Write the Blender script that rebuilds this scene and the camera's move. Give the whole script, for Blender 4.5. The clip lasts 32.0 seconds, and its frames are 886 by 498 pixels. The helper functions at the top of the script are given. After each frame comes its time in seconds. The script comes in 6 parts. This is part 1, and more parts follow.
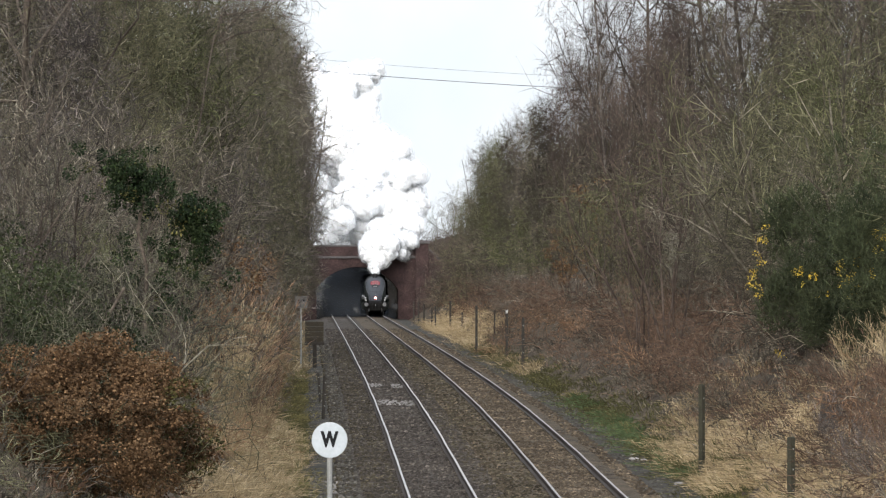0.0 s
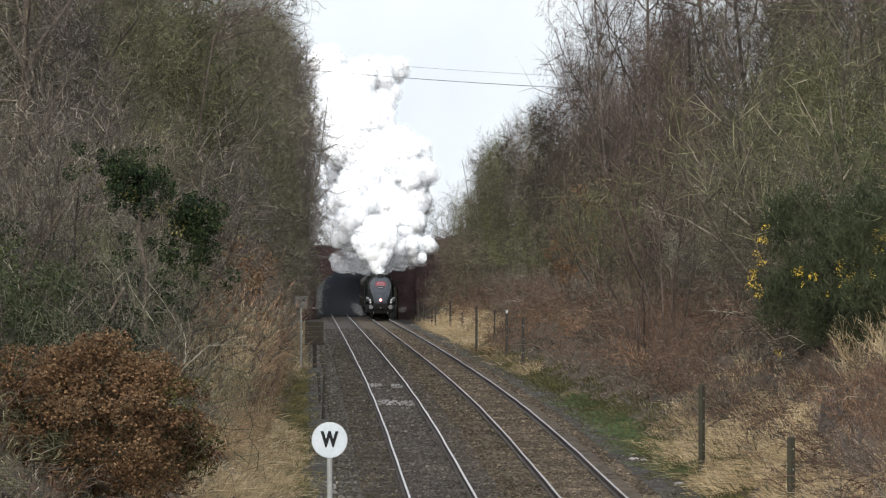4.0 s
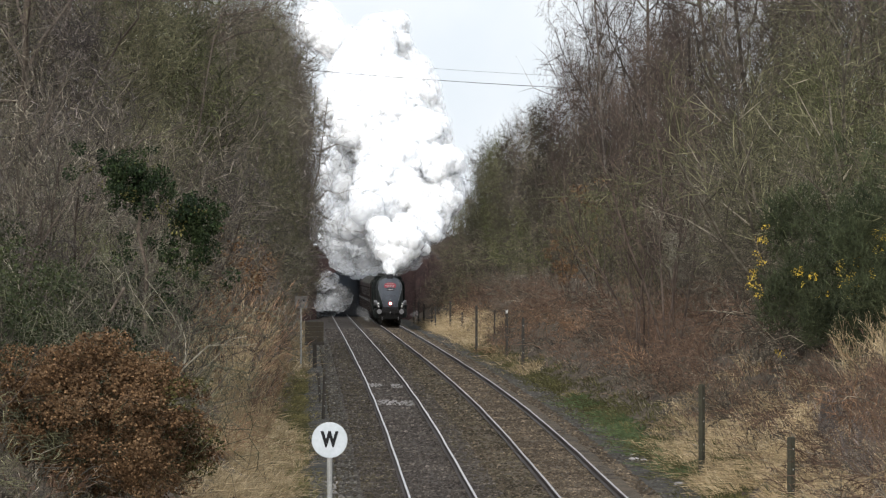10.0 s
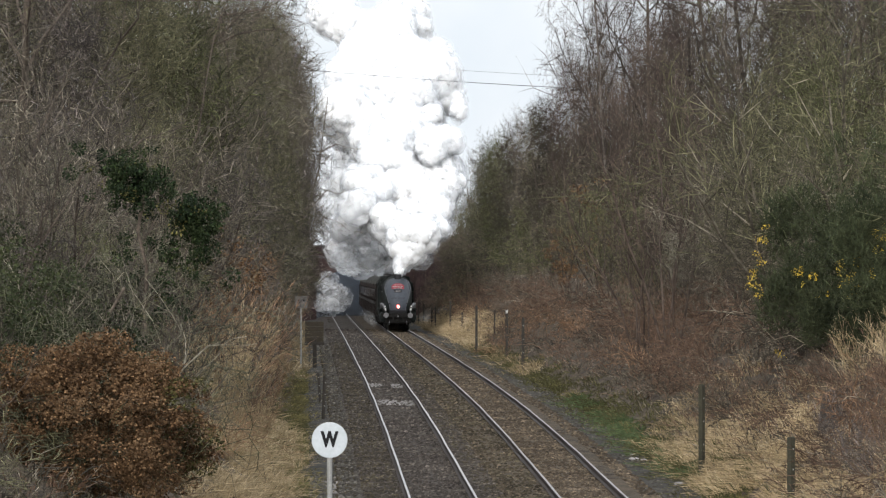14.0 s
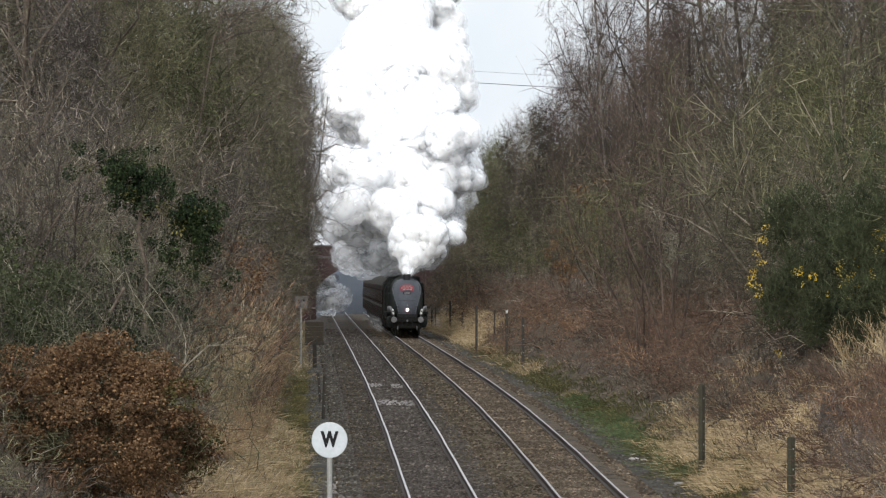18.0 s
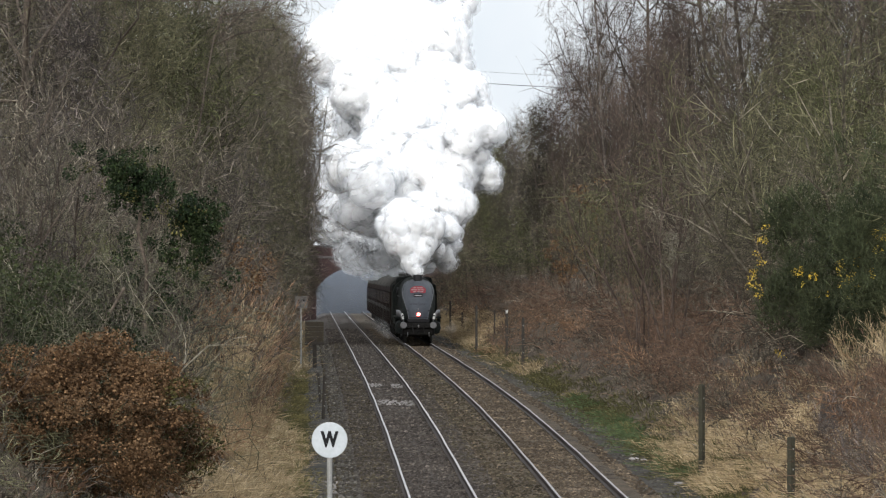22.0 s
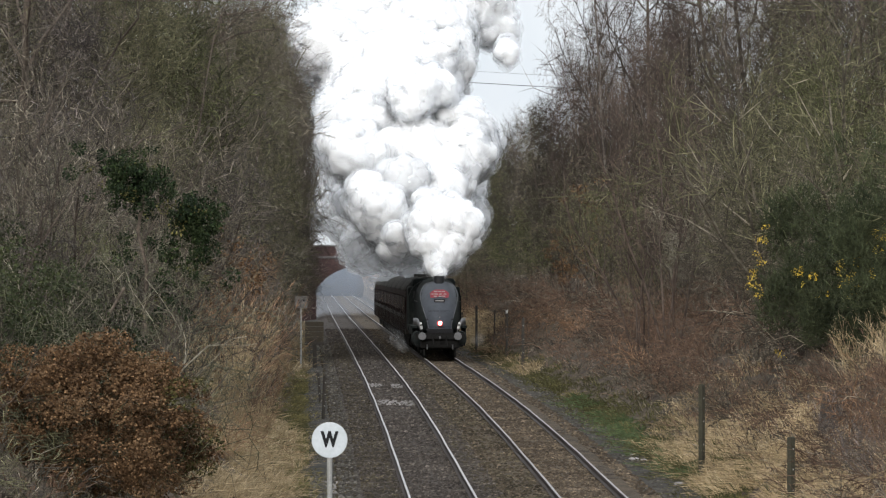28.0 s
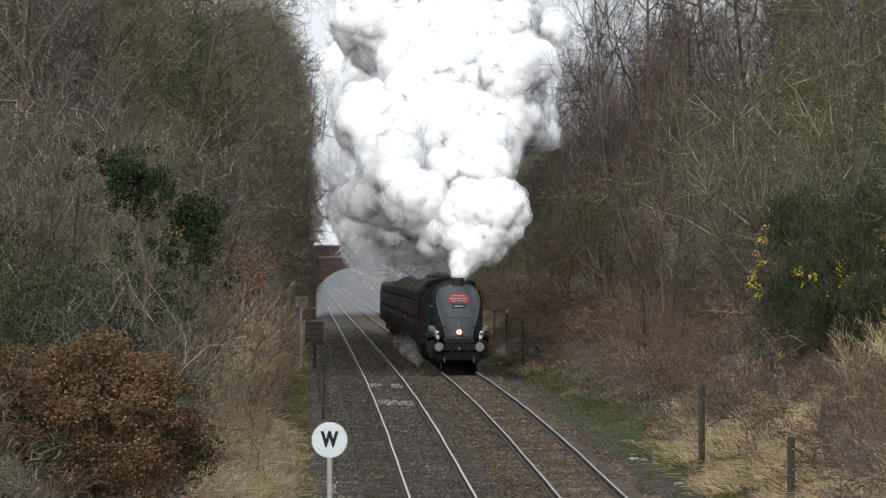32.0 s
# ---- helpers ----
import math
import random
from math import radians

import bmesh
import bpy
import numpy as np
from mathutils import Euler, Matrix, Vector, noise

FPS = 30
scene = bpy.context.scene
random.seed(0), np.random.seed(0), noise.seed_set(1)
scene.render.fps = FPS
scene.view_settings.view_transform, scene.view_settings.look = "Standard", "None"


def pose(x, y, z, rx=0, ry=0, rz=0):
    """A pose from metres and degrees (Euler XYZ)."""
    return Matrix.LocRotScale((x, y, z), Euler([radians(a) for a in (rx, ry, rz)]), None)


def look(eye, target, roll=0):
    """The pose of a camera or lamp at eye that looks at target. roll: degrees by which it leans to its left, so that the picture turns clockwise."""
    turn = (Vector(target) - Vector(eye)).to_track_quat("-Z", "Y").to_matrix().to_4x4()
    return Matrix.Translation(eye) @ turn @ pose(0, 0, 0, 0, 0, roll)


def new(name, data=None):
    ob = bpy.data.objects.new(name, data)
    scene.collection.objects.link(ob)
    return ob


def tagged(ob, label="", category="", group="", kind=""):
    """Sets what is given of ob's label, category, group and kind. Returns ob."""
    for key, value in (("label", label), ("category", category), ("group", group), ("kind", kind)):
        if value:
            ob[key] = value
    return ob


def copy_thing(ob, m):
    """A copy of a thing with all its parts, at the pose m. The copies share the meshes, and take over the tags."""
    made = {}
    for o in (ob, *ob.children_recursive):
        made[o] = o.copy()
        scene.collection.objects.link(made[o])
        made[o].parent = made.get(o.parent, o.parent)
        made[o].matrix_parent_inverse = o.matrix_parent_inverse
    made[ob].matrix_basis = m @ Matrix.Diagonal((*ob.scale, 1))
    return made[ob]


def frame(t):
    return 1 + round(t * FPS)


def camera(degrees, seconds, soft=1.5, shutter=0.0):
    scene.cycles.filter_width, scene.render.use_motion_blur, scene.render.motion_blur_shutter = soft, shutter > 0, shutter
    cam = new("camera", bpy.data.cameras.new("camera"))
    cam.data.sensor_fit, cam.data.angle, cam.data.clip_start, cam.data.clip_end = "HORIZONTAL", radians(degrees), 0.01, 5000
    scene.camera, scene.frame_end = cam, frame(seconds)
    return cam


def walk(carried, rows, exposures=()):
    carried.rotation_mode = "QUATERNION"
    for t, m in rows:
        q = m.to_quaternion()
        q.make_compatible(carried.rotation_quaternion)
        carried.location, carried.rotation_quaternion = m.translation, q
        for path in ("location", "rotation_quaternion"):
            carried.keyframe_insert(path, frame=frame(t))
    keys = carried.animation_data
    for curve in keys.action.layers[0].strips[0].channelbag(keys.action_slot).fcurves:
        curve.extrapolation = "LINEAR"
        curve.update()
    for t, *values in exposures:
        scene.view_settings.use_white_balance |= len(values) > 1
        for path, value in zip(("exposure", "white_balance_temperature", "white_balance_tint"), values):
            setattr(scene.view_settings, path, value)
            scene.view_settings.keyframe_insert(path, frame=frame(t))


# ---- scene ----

cam = camera(7.476, 32.0, soft=1.25)
EYE = (0.0, 0.0, 5.0)
walk(cam, [(0.0, look(EYE, (0.0, 1200.0, 7.9))), (32.0, look(EYE, (0.0, 1200.0, 7.9)))],
     exposures=((0.0, 0.33), (3.0, 0.28), (6.0, 0.24), (11.0, 0.21), (18.0, 0.18), (24.0, 0.15), (32.0, 0.11)))

# ---- light: an overcast winter day ----
world = bpy.data.worlds.new("overcast_sky")
scene.world = world
world.use_nodes = True
nt = world.node_tree
nt.nodes.clear()
w_out = nt.nodes.new("ShaderNodeOutputWorld")
w_bg = nt.nodes.new("ShaderNodeBackground")
w_sky = nt.nodes.new("ShaderNodeTexSky")
w_sky.sky_type = "NISHITA"
w_sky.sun_disc = False
w_sky.sun_elevation = radians(28)
w_sky.sun_rotation = radians(200)
w_sky.dust_density = 4.0
w_mul = nt.nodes.new("ShaderNodeVectorMath")
w_mul.operation = "SCALE"
w_mul.inputs["Scale"].default_value = 0.10
w_noise = nt.nodes.new("ShaderNodeTexNoise")
w_noise.inputs["Scale"].default_value = 22.0
w_noise.inputs["Detail"].default_value = 5.0
w_ramp = nt.nodes.new("ShaderNodeValToRGB")
w_ramp.color_ramp.elements[0].position, w_ramp.color_ramp.elements[0].color = 0.32, (0.79, 0.86, 0.93, 1)
w_ramp.color_ramp.elements[1].position, w_ramp.color_ramp.elements[1].color = 0.62, (0.93, 0.96, 1.0, 1)
w_mix = nt.nodes.new("ShaderNodeMixRGB")
w_mix.inputs[0].default_value = 0.85
nt.links.new(w_sky.outputs[0], w_mul.inputs[0])
nt.links.new(w_noise.outputs["Fac"], w_ramp.inputs[0])
nt.links.new(w_mul.outputs[0], w_mix.inputs[1])
nt.links.new(w_ramp.outputs[0], w_mix.inputs[2])
# an overcast sky is brighter overhead than at the horizon
w_co = nt.nodes.new("ShaderNodeTexCoord")
w_sep = nt.nodes.new("ShaderNodeSeparateXYZ")
w_up = nt.nodes.new("ShaderNodeMapRange")
w_up.inputs["From Min"].default_value, w_up.inputs["From Max"].default_value = 0.0, 1.0
w_up.inputs["To Min"].default_value, w_up.inputs["To Max"].default_value = 1.03, 1.95
nt.links.new(w_co.outputs["Generated"], w_sep.inputs[0])
nt.links.new(w_sep.outputs["Z"], w_up.inputs["Value"])
nt.links.new(w_up.outputs[0], w_bg.inputs["Strength"])
nt.links.new(w_mix.outputs[0], w_bg.inputs["Color"])
nt.links.new(w_bg.outputs[0], w_out.inputs[0])
sun_data = bpy.data.lights.new("sun", "SUN")
sun_data.energy, sun_data.angle, sun_data.color = 2.2, radians(35), (1.0, 0.975, 0.935)
sun = new("sun", sun_data)
sun.matrix_world = look((-120, -260, 300), (0, 300, 0))


# ---- materials ----
def material(name, colours, rough=0.8, scale=1.0, metal=0.0, bump=0.0, fine=8.0, spread=0.0, emit=0.0, stretch=(1, 1, 1), shine=0.5):
    """Noise at two scales between the given colours; spread: variation from object to object."""
    m = bpy.data.materials.new(name)
    m.use_nodes = True
    t = m.node_tree
    b = t.nodes["Principled BSDF"]
    b.inputs["Roughness"].default_value = rough
    b.inputs["Metallic"].default_value = metal
    b.inputs["Specular IOR Level"].default_value = shine
    co = t.nodes.new("ShaderNodeTexCoord")
    mp = t.nodes.new("ShaderNodeMapping")
    mp.inputs["Scale"].default_value = stretch
    t.links.new(co.outputs["Object"], mp.inputs["Vector"])
    n1 = t.nodes.new("ShaderNodeTexNoise")
    n1.inputs["Scale"].default_value, n1.inputs["Detail"].default_value = scale, 6.0
    n2 = t.nodes.new("ShaderNodeTexNoise")
    n2.inputs["Scale"].default_value, n2.inputs["Detail"].default_value = scale * fine, 4.0
    t.links.new(mp.outputs[0], n1.inputs["Vector"])
    t.links.new(mp.outputs[0], n2.inputs["Vector"])
    add = t.nodes.new("ShaderNodeMath")
    add.operation = "MULTIPLY_ADD"
    add.inputs[1].default_value = 0.5
    half = t.nodes.new("ShaderNodeMath")
    half.operation = "MULTIPLY"
    half.inputs[1].default_value = 0.5
    t.links.new(n2.outputs["Fac"], half.inputs[0])
    t.links.new(n1.outputs["Fac"], add.inputs[0])
    t.links.new(half.outputs[0], add.inputs[2])
    ramp = t.nodes.new("ShaderNodeValToRGB")
    els = ramp.color_ramp.elements
    k = len(colours)
    while len(els) < k:
        els.new(0.5)
    for i, c in enumerate(colours):
        els[i].position = 0.36 + 0.28 * i / max(1, k - 1)
        els[i].color = (*c, 1)
    t.links.new(add.outputs[0], ramp.inputs[0])
    colour = ramp.outputs[0]
    if spread:
        info = t.nodes.new("ShaderNodeObjectInfo")
        isl = t.nodes.new("ShaderNodeNewGeometry")
        su = t.nodes.new("ShaderNodeMath")
        su.operation = "POWER"
        su.inputs[1].default_value = 4.0
        t.links.new(isl.outputs["Random Per Island"], su.inputs[0])
        both = t.nodes.new("ShaderNodeMath")
        both.operation = "MULTIPLY_ADD"
        both.inputs[1].default_value = 4.0 * spread
        t.links.new(su.outputs[0], both.inputs[0])
        t.links.new(info.outputs["Random"], both.inputs[2])
        mr = t.nodes.new("ShaderNodeMath")
        mr.operation = "MULTIPLY_ADD"
        mr.inputs[1].default_value, mr.inputs[2].default_value = spread, 1 - 1.1 * spread
        t.links.new(both.outputs[0], mr.inputs[0])
        hsv = t.nodes.new("ShaderNodeHueSaturation")
        t.links.new(mr.outputs[0], hsv.inputs["Value"])
        t.links.new(colour, hsv.inputs["Color"])
        colour = hsv.outputs[0]
    t.links.new(colour, b.inputs["Base Color"])
    if bump:
        bp = t.nodes.new("ShaderNodeBump")
        bp.inputs["Strength"].default_value, bp.inputs["Distance"].default_value = bump, 0.05
        t.links.new(n2.outputs["Fac"], bp.inputs["Height"])
        t.links.new(bp.outputs[0], b.inputs["Normal"])
    if emit:
        t.links.new(colour, b.inputs["Emission Color"])
        b.inputs["Emission Strength"].default_value = emit
    return m


M_BANK = material("bank_earth", [(0.03, 0.023, 0.016), (0.058, 0.043, 0.03), (0.1, 0.077, 0.05)], 0.95, 0.35, bump=0.5, shine=0.15)
M_BALLAST = material("ballast_stone", [(0.0187, 0.0151, 0.0122), (0.0396, 0.0317, 0.0259), (0.0684, 0.0562, 0.0461)], 0.9, 0.5, bump=0.6, fine=18, shine=0.15)
M_BALLAST_TAN = material("rusty_ballast", [(0.027, 0.02, 0.0135), (0.058, 0.044, 0.029), (0.098, 0.076, 0.052)], 0.9, 0.6, bump=0.6, fine=16, shine=0.15)
M_CESS = material("cess_cinder", [(0.0187, 0.0172, 0.0148), (0.0357, 0.033, 0.028), (0.0595, 0.053, 0.045)], 0.95, 0.5, bump=0.6, fine=14, shine=0.15)
M_STONE = material("ballast_chips", [(0.0229, 0.0184, 0.0153), (0.0498, 0.0413, 0.0344), (0.0994, 0.0857, 0.0734)], 0.9, 1.0, spread=0.6, shine=0.15)
M_STONE_TAN = material("rusty_ballast_chips", [(0.032, 0.024, 0.016), (0.073, 0.055, 0.037), (0.142, 0.112, 0.079)], 0.9, 0.8, spread=0.55, shine=0.15)
M_STONE_MOSS = material("mossy_ballast_chips", [(0.025, 0.0205, 0.0128), (0.051, 0.0415, 0.0258), (0.092, 0.076, 0.049)], 0.9, 0.25, spread=0.55, shine=0.15)
M_STONE_CESS = material("cinder_chips", [(0.024, 0.0215, 0.0185), (0.048, 0.043, 0.0365), (0.1, 0.091, 0.079)], 0.9, 1.0, spread=0.6, shine=0.15)
M_SLEEPER = material("sleeper_concrete", [(0.03, 0.025, 0.02), (0.052, 0.044, 0.036), (0.085, 0.072, 0.06)], 0.9, 0.8, spread=0.15, shine=0.15)
M_RAILHEAD = material("polished_rail", [(0.27, 0.255, 0.25), (0.45, 0.43, 0.42)], 0.44, 0.4, metal=0.7)
M_RAILHEAD_DULL = material("dull_rail", [(0.17, 0.157, 0.15), (0.32, 0.3, 0.29)], 0.5, 0.4, metal=0.6)
M_RAILSIDE = material("rusty_rail_side", [(0.016, 0.011, 0.009), (0.035, 0.022, 0.016)], 0.8, 2.0)
M_BRICK = material("sooty_red_brick", [(0.022, 0.017, 0.017), (0.05, 0.032, 0.031), (0.085, 0.053, 0.05)], 0.9, 0.7, bump=0.4, fine=10, shine=0.15)
M_COPING = material("sooty_stone_coping", [(0.05, 0.045, 0.045), (0.11, 0.10, 0.10)], 0.9, 0.8)
M_BARK = material("grey_brown_bark", [(0.0455, 0.0364, 0.0286), (0.091, 0.0728, 0.0585), (0.1495, 0.1235, 0.0988)], 0.9, 2.0, spread=0.3, shine=0.15)
M_BARK_PALE = material("birch_bark", [(0.08, 0.068, 0.056), (0.16, 0.14, 0.12), (0.26, 0.235, 0.21)], 0.8, 3.0, stretch=(1, 1, 0.4))
M_TWIG = material("grey_brown_twigs", [(0.052, 0.0445, 0.0335), (0.1, 0.086, 0.066), (0.196, 0.171, 0.134)], 0.9, 0.6, spread=0.75, shine=0.15)
M_TWIG_DARK = material("dark_twigs", [(0.028, 0.023, 0.019), (0.05, 0.041, 0.034), (0.09, 0.075, 0.062)], 0.9, 0.6, spread=0.5, shine=0.15)
M_TWIG_OLIVE = material("olive_mossy_twigs", [(0.05, 0.048, 0.026), (0.09, 0.086, 0.049), (0.16, 0.15, 0.09)], 0.9, 0.6, spread=0.72, shine=0.15)
M_TWIG_RED = material("reddish_birch_twigs", [(0.05, 0.037, 0.031), (0.09, 0.067, 0.055), (0.155, 0.12, 0.097)], 0.9, 0.6, spread=0.55, shine=0.15)
M_TWIG_MAUVE = material("mauve_grey_twigs", [(0.06, 0.049, 0.044), (0.112, 0.095, 0.086), (0.2, 0.174, 0.16)], 0.9, 0.6, spread=0.75, shine=0.15)
M_TWIG_MOSS = material("moss_covered_twigs", [(0.04, 0.045, 0.018), (0.078, 0.084, 0.034), (0.145, 0.147, 0.073)], 0.9, 0.6, spread=0.7, shine=0.15)
M_BRAMBLE = material("brown_bramble_canes", [(0.06, 0.038, 0.027), (0.118, 0.075, 0.052), (0.21, 0.145, 0.105)], 0.9, 0.6, spread=0.55, shine=0.15)
M_RUSSET = material("russet_stems", [(0.12, 0.066, 0.036), (0.245, 0.145, 0.085), (0.38, 0.25, 0.16)], 0.9, 0.7, spread=0.55, shine=0.15)
M_STRAW = material("dead_straw_stems", [(0.19, 0.138, 0.074), (0.36, 0.278, 0.165), (0.56, 0.455, 0.3)], 0.9, 0.5, spread=0.45, shine=0.15)
M_STRAW_PALE = material("bleached_grass", [(0.27, 0.198, 0.105), (0.48, 0.362, 0.212), (0.67, 0.53, 0.345)], 0.9, 0.5, spread=0.4, shine=0.15)
M_PALE = material("pale_bare_stems", [(0.12, 0.105, 0.08), (0.24, 0.215, 0.165), (0.34, 0.31, 0.25)], 0.9, 0.8, spread=0.45, shine=0.15)
M_LICHEN = material("lichened_branches", [(0.07, 0.068, 0.044), (0.13, 0.125, 0.085), (0.21, 0.2, 0.15)], 0.9, 0.8, spread=0.45, shine=0.15)
M_GRASS = material("winter_grass", [(0.0808, 0.0703, 0.0285), (0.171, 0.1444, 0.0617), (0.285, 0.2375, 0.114)], 0.9, 0.25, spread=0.45, shine=0.15)
M_VERGE = material("yellow_green_verge", [(0.104, 0.092, 0.032), (0.208, 0.18, 0.072), (0.336, 0.288, 0.136)], 0.9, 0.4, spread=0.4, shine=0.15)
M_EVERGREEN = material("dull_evergreen_leaves", [(0.014, 0.019, 0.009), (0.03, 0.037, 0.016), (0.06, 0.068, 0.03)], 0.8, 0.8, spread=0.5, shine=0.15)
M_MOSS = material("mossy_bank_grass", [(0.045, 0.042, 0.018), (0.09, 0.088, 0.035), (0.16, 0.145, 0.07)], 0.9, 0.3, spread=0.45, shine=0.15)
M_GREEN = material("fresh_green_weeds", [(0.048, 0.07, 0.03), (0.082, 0.115, 0.05), (0.13, 0.165, 0.08)], 0.8, 0.6, spread=0.4, shine=0.15)
M_IVY = material("dark_ivy_leaves", [(0.007, 0.014, 0.006), (0.017, 0.03, 0.01), (0.045, 0.06, 0.022)], 0.75, 1.4, spread=0.6, shine=0.15)
M_GORSE = material("gorse_needles", [(0.018, 0.024, 0.012), (0.041, 0.049, 0.023), (0.08, 0.088, 0.045)], 0.8, 1.0, spread=0.5, shine=0.15)
M_FLOWER = material("yellow_gorse_flowers", [(0.4, 0.27, 0.02), (0.6, 0.43, 0.045)], 0.7, 2.0)
M_BEECH = material("russet_dead_leaves", [(0.078, 0.043, 0.02), (0.152, 0.088, 0.044), (0.25, 0.158, 0.085)], 0.8, 1.2, spread=0.5, shine=0.15)
M_OLIVE_LEAF = material("yellowing_green_leaves", [(0.04, 0.042, 0.014), (0.085, 0.082, 0.028), (0.16, 0.14, 0.05)], 0.8, 1.2, spread=0.5, shine=0.15)
M_POST = material("weathered_post", [(0.022, 0.018, 0.015), (0.05, 0.043, 0.034)], 0.9, 4.0)
M_SIGN = material("white_enamel", [(0.4784, 0.5244, 0.552), (0.5704, 0.6072, 0.644)], 0.45, 2.0)
M_BLACK = material("black_enamel", [(0.006, 0.006, 0.008), (0.012, 0.012, 0.013)], 0.6, 2.0, shine=0.2)
M_GALV = material("galvanised_steel", [(0.3, 0.3, 0.29), (0.42, 0.42, 0.4)], 0.6, 4.0, metal=0.3)
M_LOCO = material("sooty_black_green_paint", [(0.009, 0.011, 0.011), (0.017, 0.02, 0.019), (0.028, 0.03, 0.027)], 0.55, 0.8, shine=0.03)
M_NOSE = material("dark_grey_smokebox_paint", [(0.032, 0.036, 0.044), (0.048, 0.053, 0.063)], 0.45, 0.8, shine=0.25)
M_UNDER = material("oily_black_iron", [(0.008, 0.008, 0.008), (0.018, 0.017, 0.016)], 0.8, 2.0, shine=0.1)
M_SILVER = material("polished_steel", [(0.18, 0.18, 0.18), (0.27, 0.27, 0.27)], 0.35, 2.0, metal=0.6)
M_RED = material("red_headboard_paint", [(0.2, 0.015, 0.03), (0.3, 0.028, 0.05)], 0.5, 2.0)
M_WHITE = material("white_paint", [(0.5, 0.5, 0.48), (0.6, 0.6, 0.58)], 0.5, 2.0)
M_LAMP = material("lit_headlamp", [(1.0, 0.8, 0.74), (1.0, 0.85, 0.8)], 0.5, 1.0, emit=6.0)
M_LAMPRIM = material("red_lamp_glow_ring", [(0.8, 0.05, 0.04), (0.9, 0.07, 0.05)], 0.5, 1.0, emit=0.9)
M_MAROON = material("maroon_coach_paint", [(0.0098, 0.0049, 0.0042), (0.021, 0.0091, 0.0077)], 0.5, 0.7, shine=0.12)
M_CREAM = material("dusty_beige_coach_paint", [(0.012, 0.01, 0.009), (0.04, 0.035, 0.03), (0.15, 0.138, 0.12)], 0.7, 0.9, stretch=(1, 2.5, 0.22), shine=0.12)
M_ROOF = material("sooty_coach_roof", [(0.02, 0.02, 0.019), (0.05, 0.049, 0.045)], 0.65, 0.7, shine=0.2)
M_BUFFER = material("greasy_buffer_steel", [(0.09, 0.09, 0.092), (0.16, 0.16, 0.165)], 0.5, 6.0, metal=0.2)
M_RIB = material("grey_roof_ribs", [(0.09, 0.09, 0.085), (0.16, 0.16, 0.15)], 0.7, 1.0)
M_LETTER = material("dull_white_lettering", [(0.28, 0.26, 0.25), (0.4, 0.38, 0.37)], 0.6, 3.0)
M_LIME = material("pale_lime_chips", [(0.15, 0.1387, 0.1312), (0.255, 0.24, 0.2325)], 0.9, 1.0, spread=0.4)
M_GLASS = material("dark_coach_glass", [(0.008, 0.009, 0.01), (0.014, 0.015, 0.017)], 0.12, 1.0)
M_WIRE = material("black_cable", [(0.02, 0.02, 0.022), (0.04, 0.04, 0.042)], 0.7, 1.0)


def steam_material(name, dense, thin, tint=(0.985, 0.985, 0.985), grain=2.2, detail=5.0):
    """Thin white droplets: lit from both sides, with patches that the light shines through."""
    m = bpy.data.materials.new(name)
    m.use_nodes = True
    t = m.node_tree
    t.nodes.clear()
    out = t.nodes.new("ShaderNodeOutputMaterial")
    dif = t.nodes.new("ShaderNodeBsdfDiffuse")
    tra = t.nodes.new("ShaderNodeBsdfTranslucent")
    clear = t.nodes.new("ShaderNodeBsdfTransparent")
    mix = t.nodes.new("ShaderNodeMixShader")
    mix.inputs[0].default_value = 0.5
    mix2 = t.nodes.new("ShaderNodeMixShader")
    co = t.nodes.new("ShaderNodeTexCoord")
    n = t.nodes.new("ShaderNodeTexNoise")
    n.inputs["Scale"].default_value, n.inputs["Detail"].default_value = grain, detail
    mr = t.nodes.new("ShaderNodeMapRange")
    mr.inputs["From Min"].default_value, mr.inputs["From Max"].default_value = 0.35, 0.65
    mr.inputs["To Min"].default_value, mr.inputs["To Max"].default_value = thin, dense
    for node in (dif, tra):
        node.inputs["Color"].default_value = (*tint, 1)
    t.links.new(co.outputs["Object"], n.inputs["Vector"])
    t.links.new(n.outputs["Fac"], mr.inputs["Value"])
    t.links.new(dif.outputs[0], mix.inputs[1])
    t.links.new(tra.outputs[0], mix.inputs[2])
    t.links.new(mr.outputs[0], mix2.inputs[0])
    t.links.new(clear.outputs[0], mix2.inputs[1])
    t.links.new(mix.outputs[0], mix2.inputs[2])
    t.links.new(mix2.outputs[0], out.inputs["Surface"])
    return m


def dense_steam(name, through_light):
    """Thick white steam: light soaks in and scatters about."""
    m = bpy.data.materials.new(name)
    m.use_nodes = True
    t = m.node_tree
    b = t.nodes["Principled BSDF"]
    b.inputs["Base Color"].default_value = (0.97, 0.978, 0.99, 1)
    b.inputs["Roughness"].default_value = 1.0
    b.inputs["Specular IOR Level"].default_value = 0.0
    b.inputs["Subsurface Weight"].default_value = 1.0
    b.inputs["Subsurface Radius"].default_value = (1.0, 1.0, 1.0)
    b.inputs["Subsurface Scale"].default_value = 0.9
    tra = t.nodes.new("ShaderNodeBsdfTranslucent")
    tra.inputs["Color"].default_value = (0.985, 0.985, 0.985, 1)
    mix = t.nodes.new("ShaderNodeMixShader")
    mix.inputs[0].default_value = through_light
    t.links.new(b.outputs[0], mix.inputs[1])
    t.links.new(tra.outputs[0], mix.inputs[2])
    t.links.new(mix.outputs[0], t.nodes["Material Output"].inputs["Surface"])
    return m


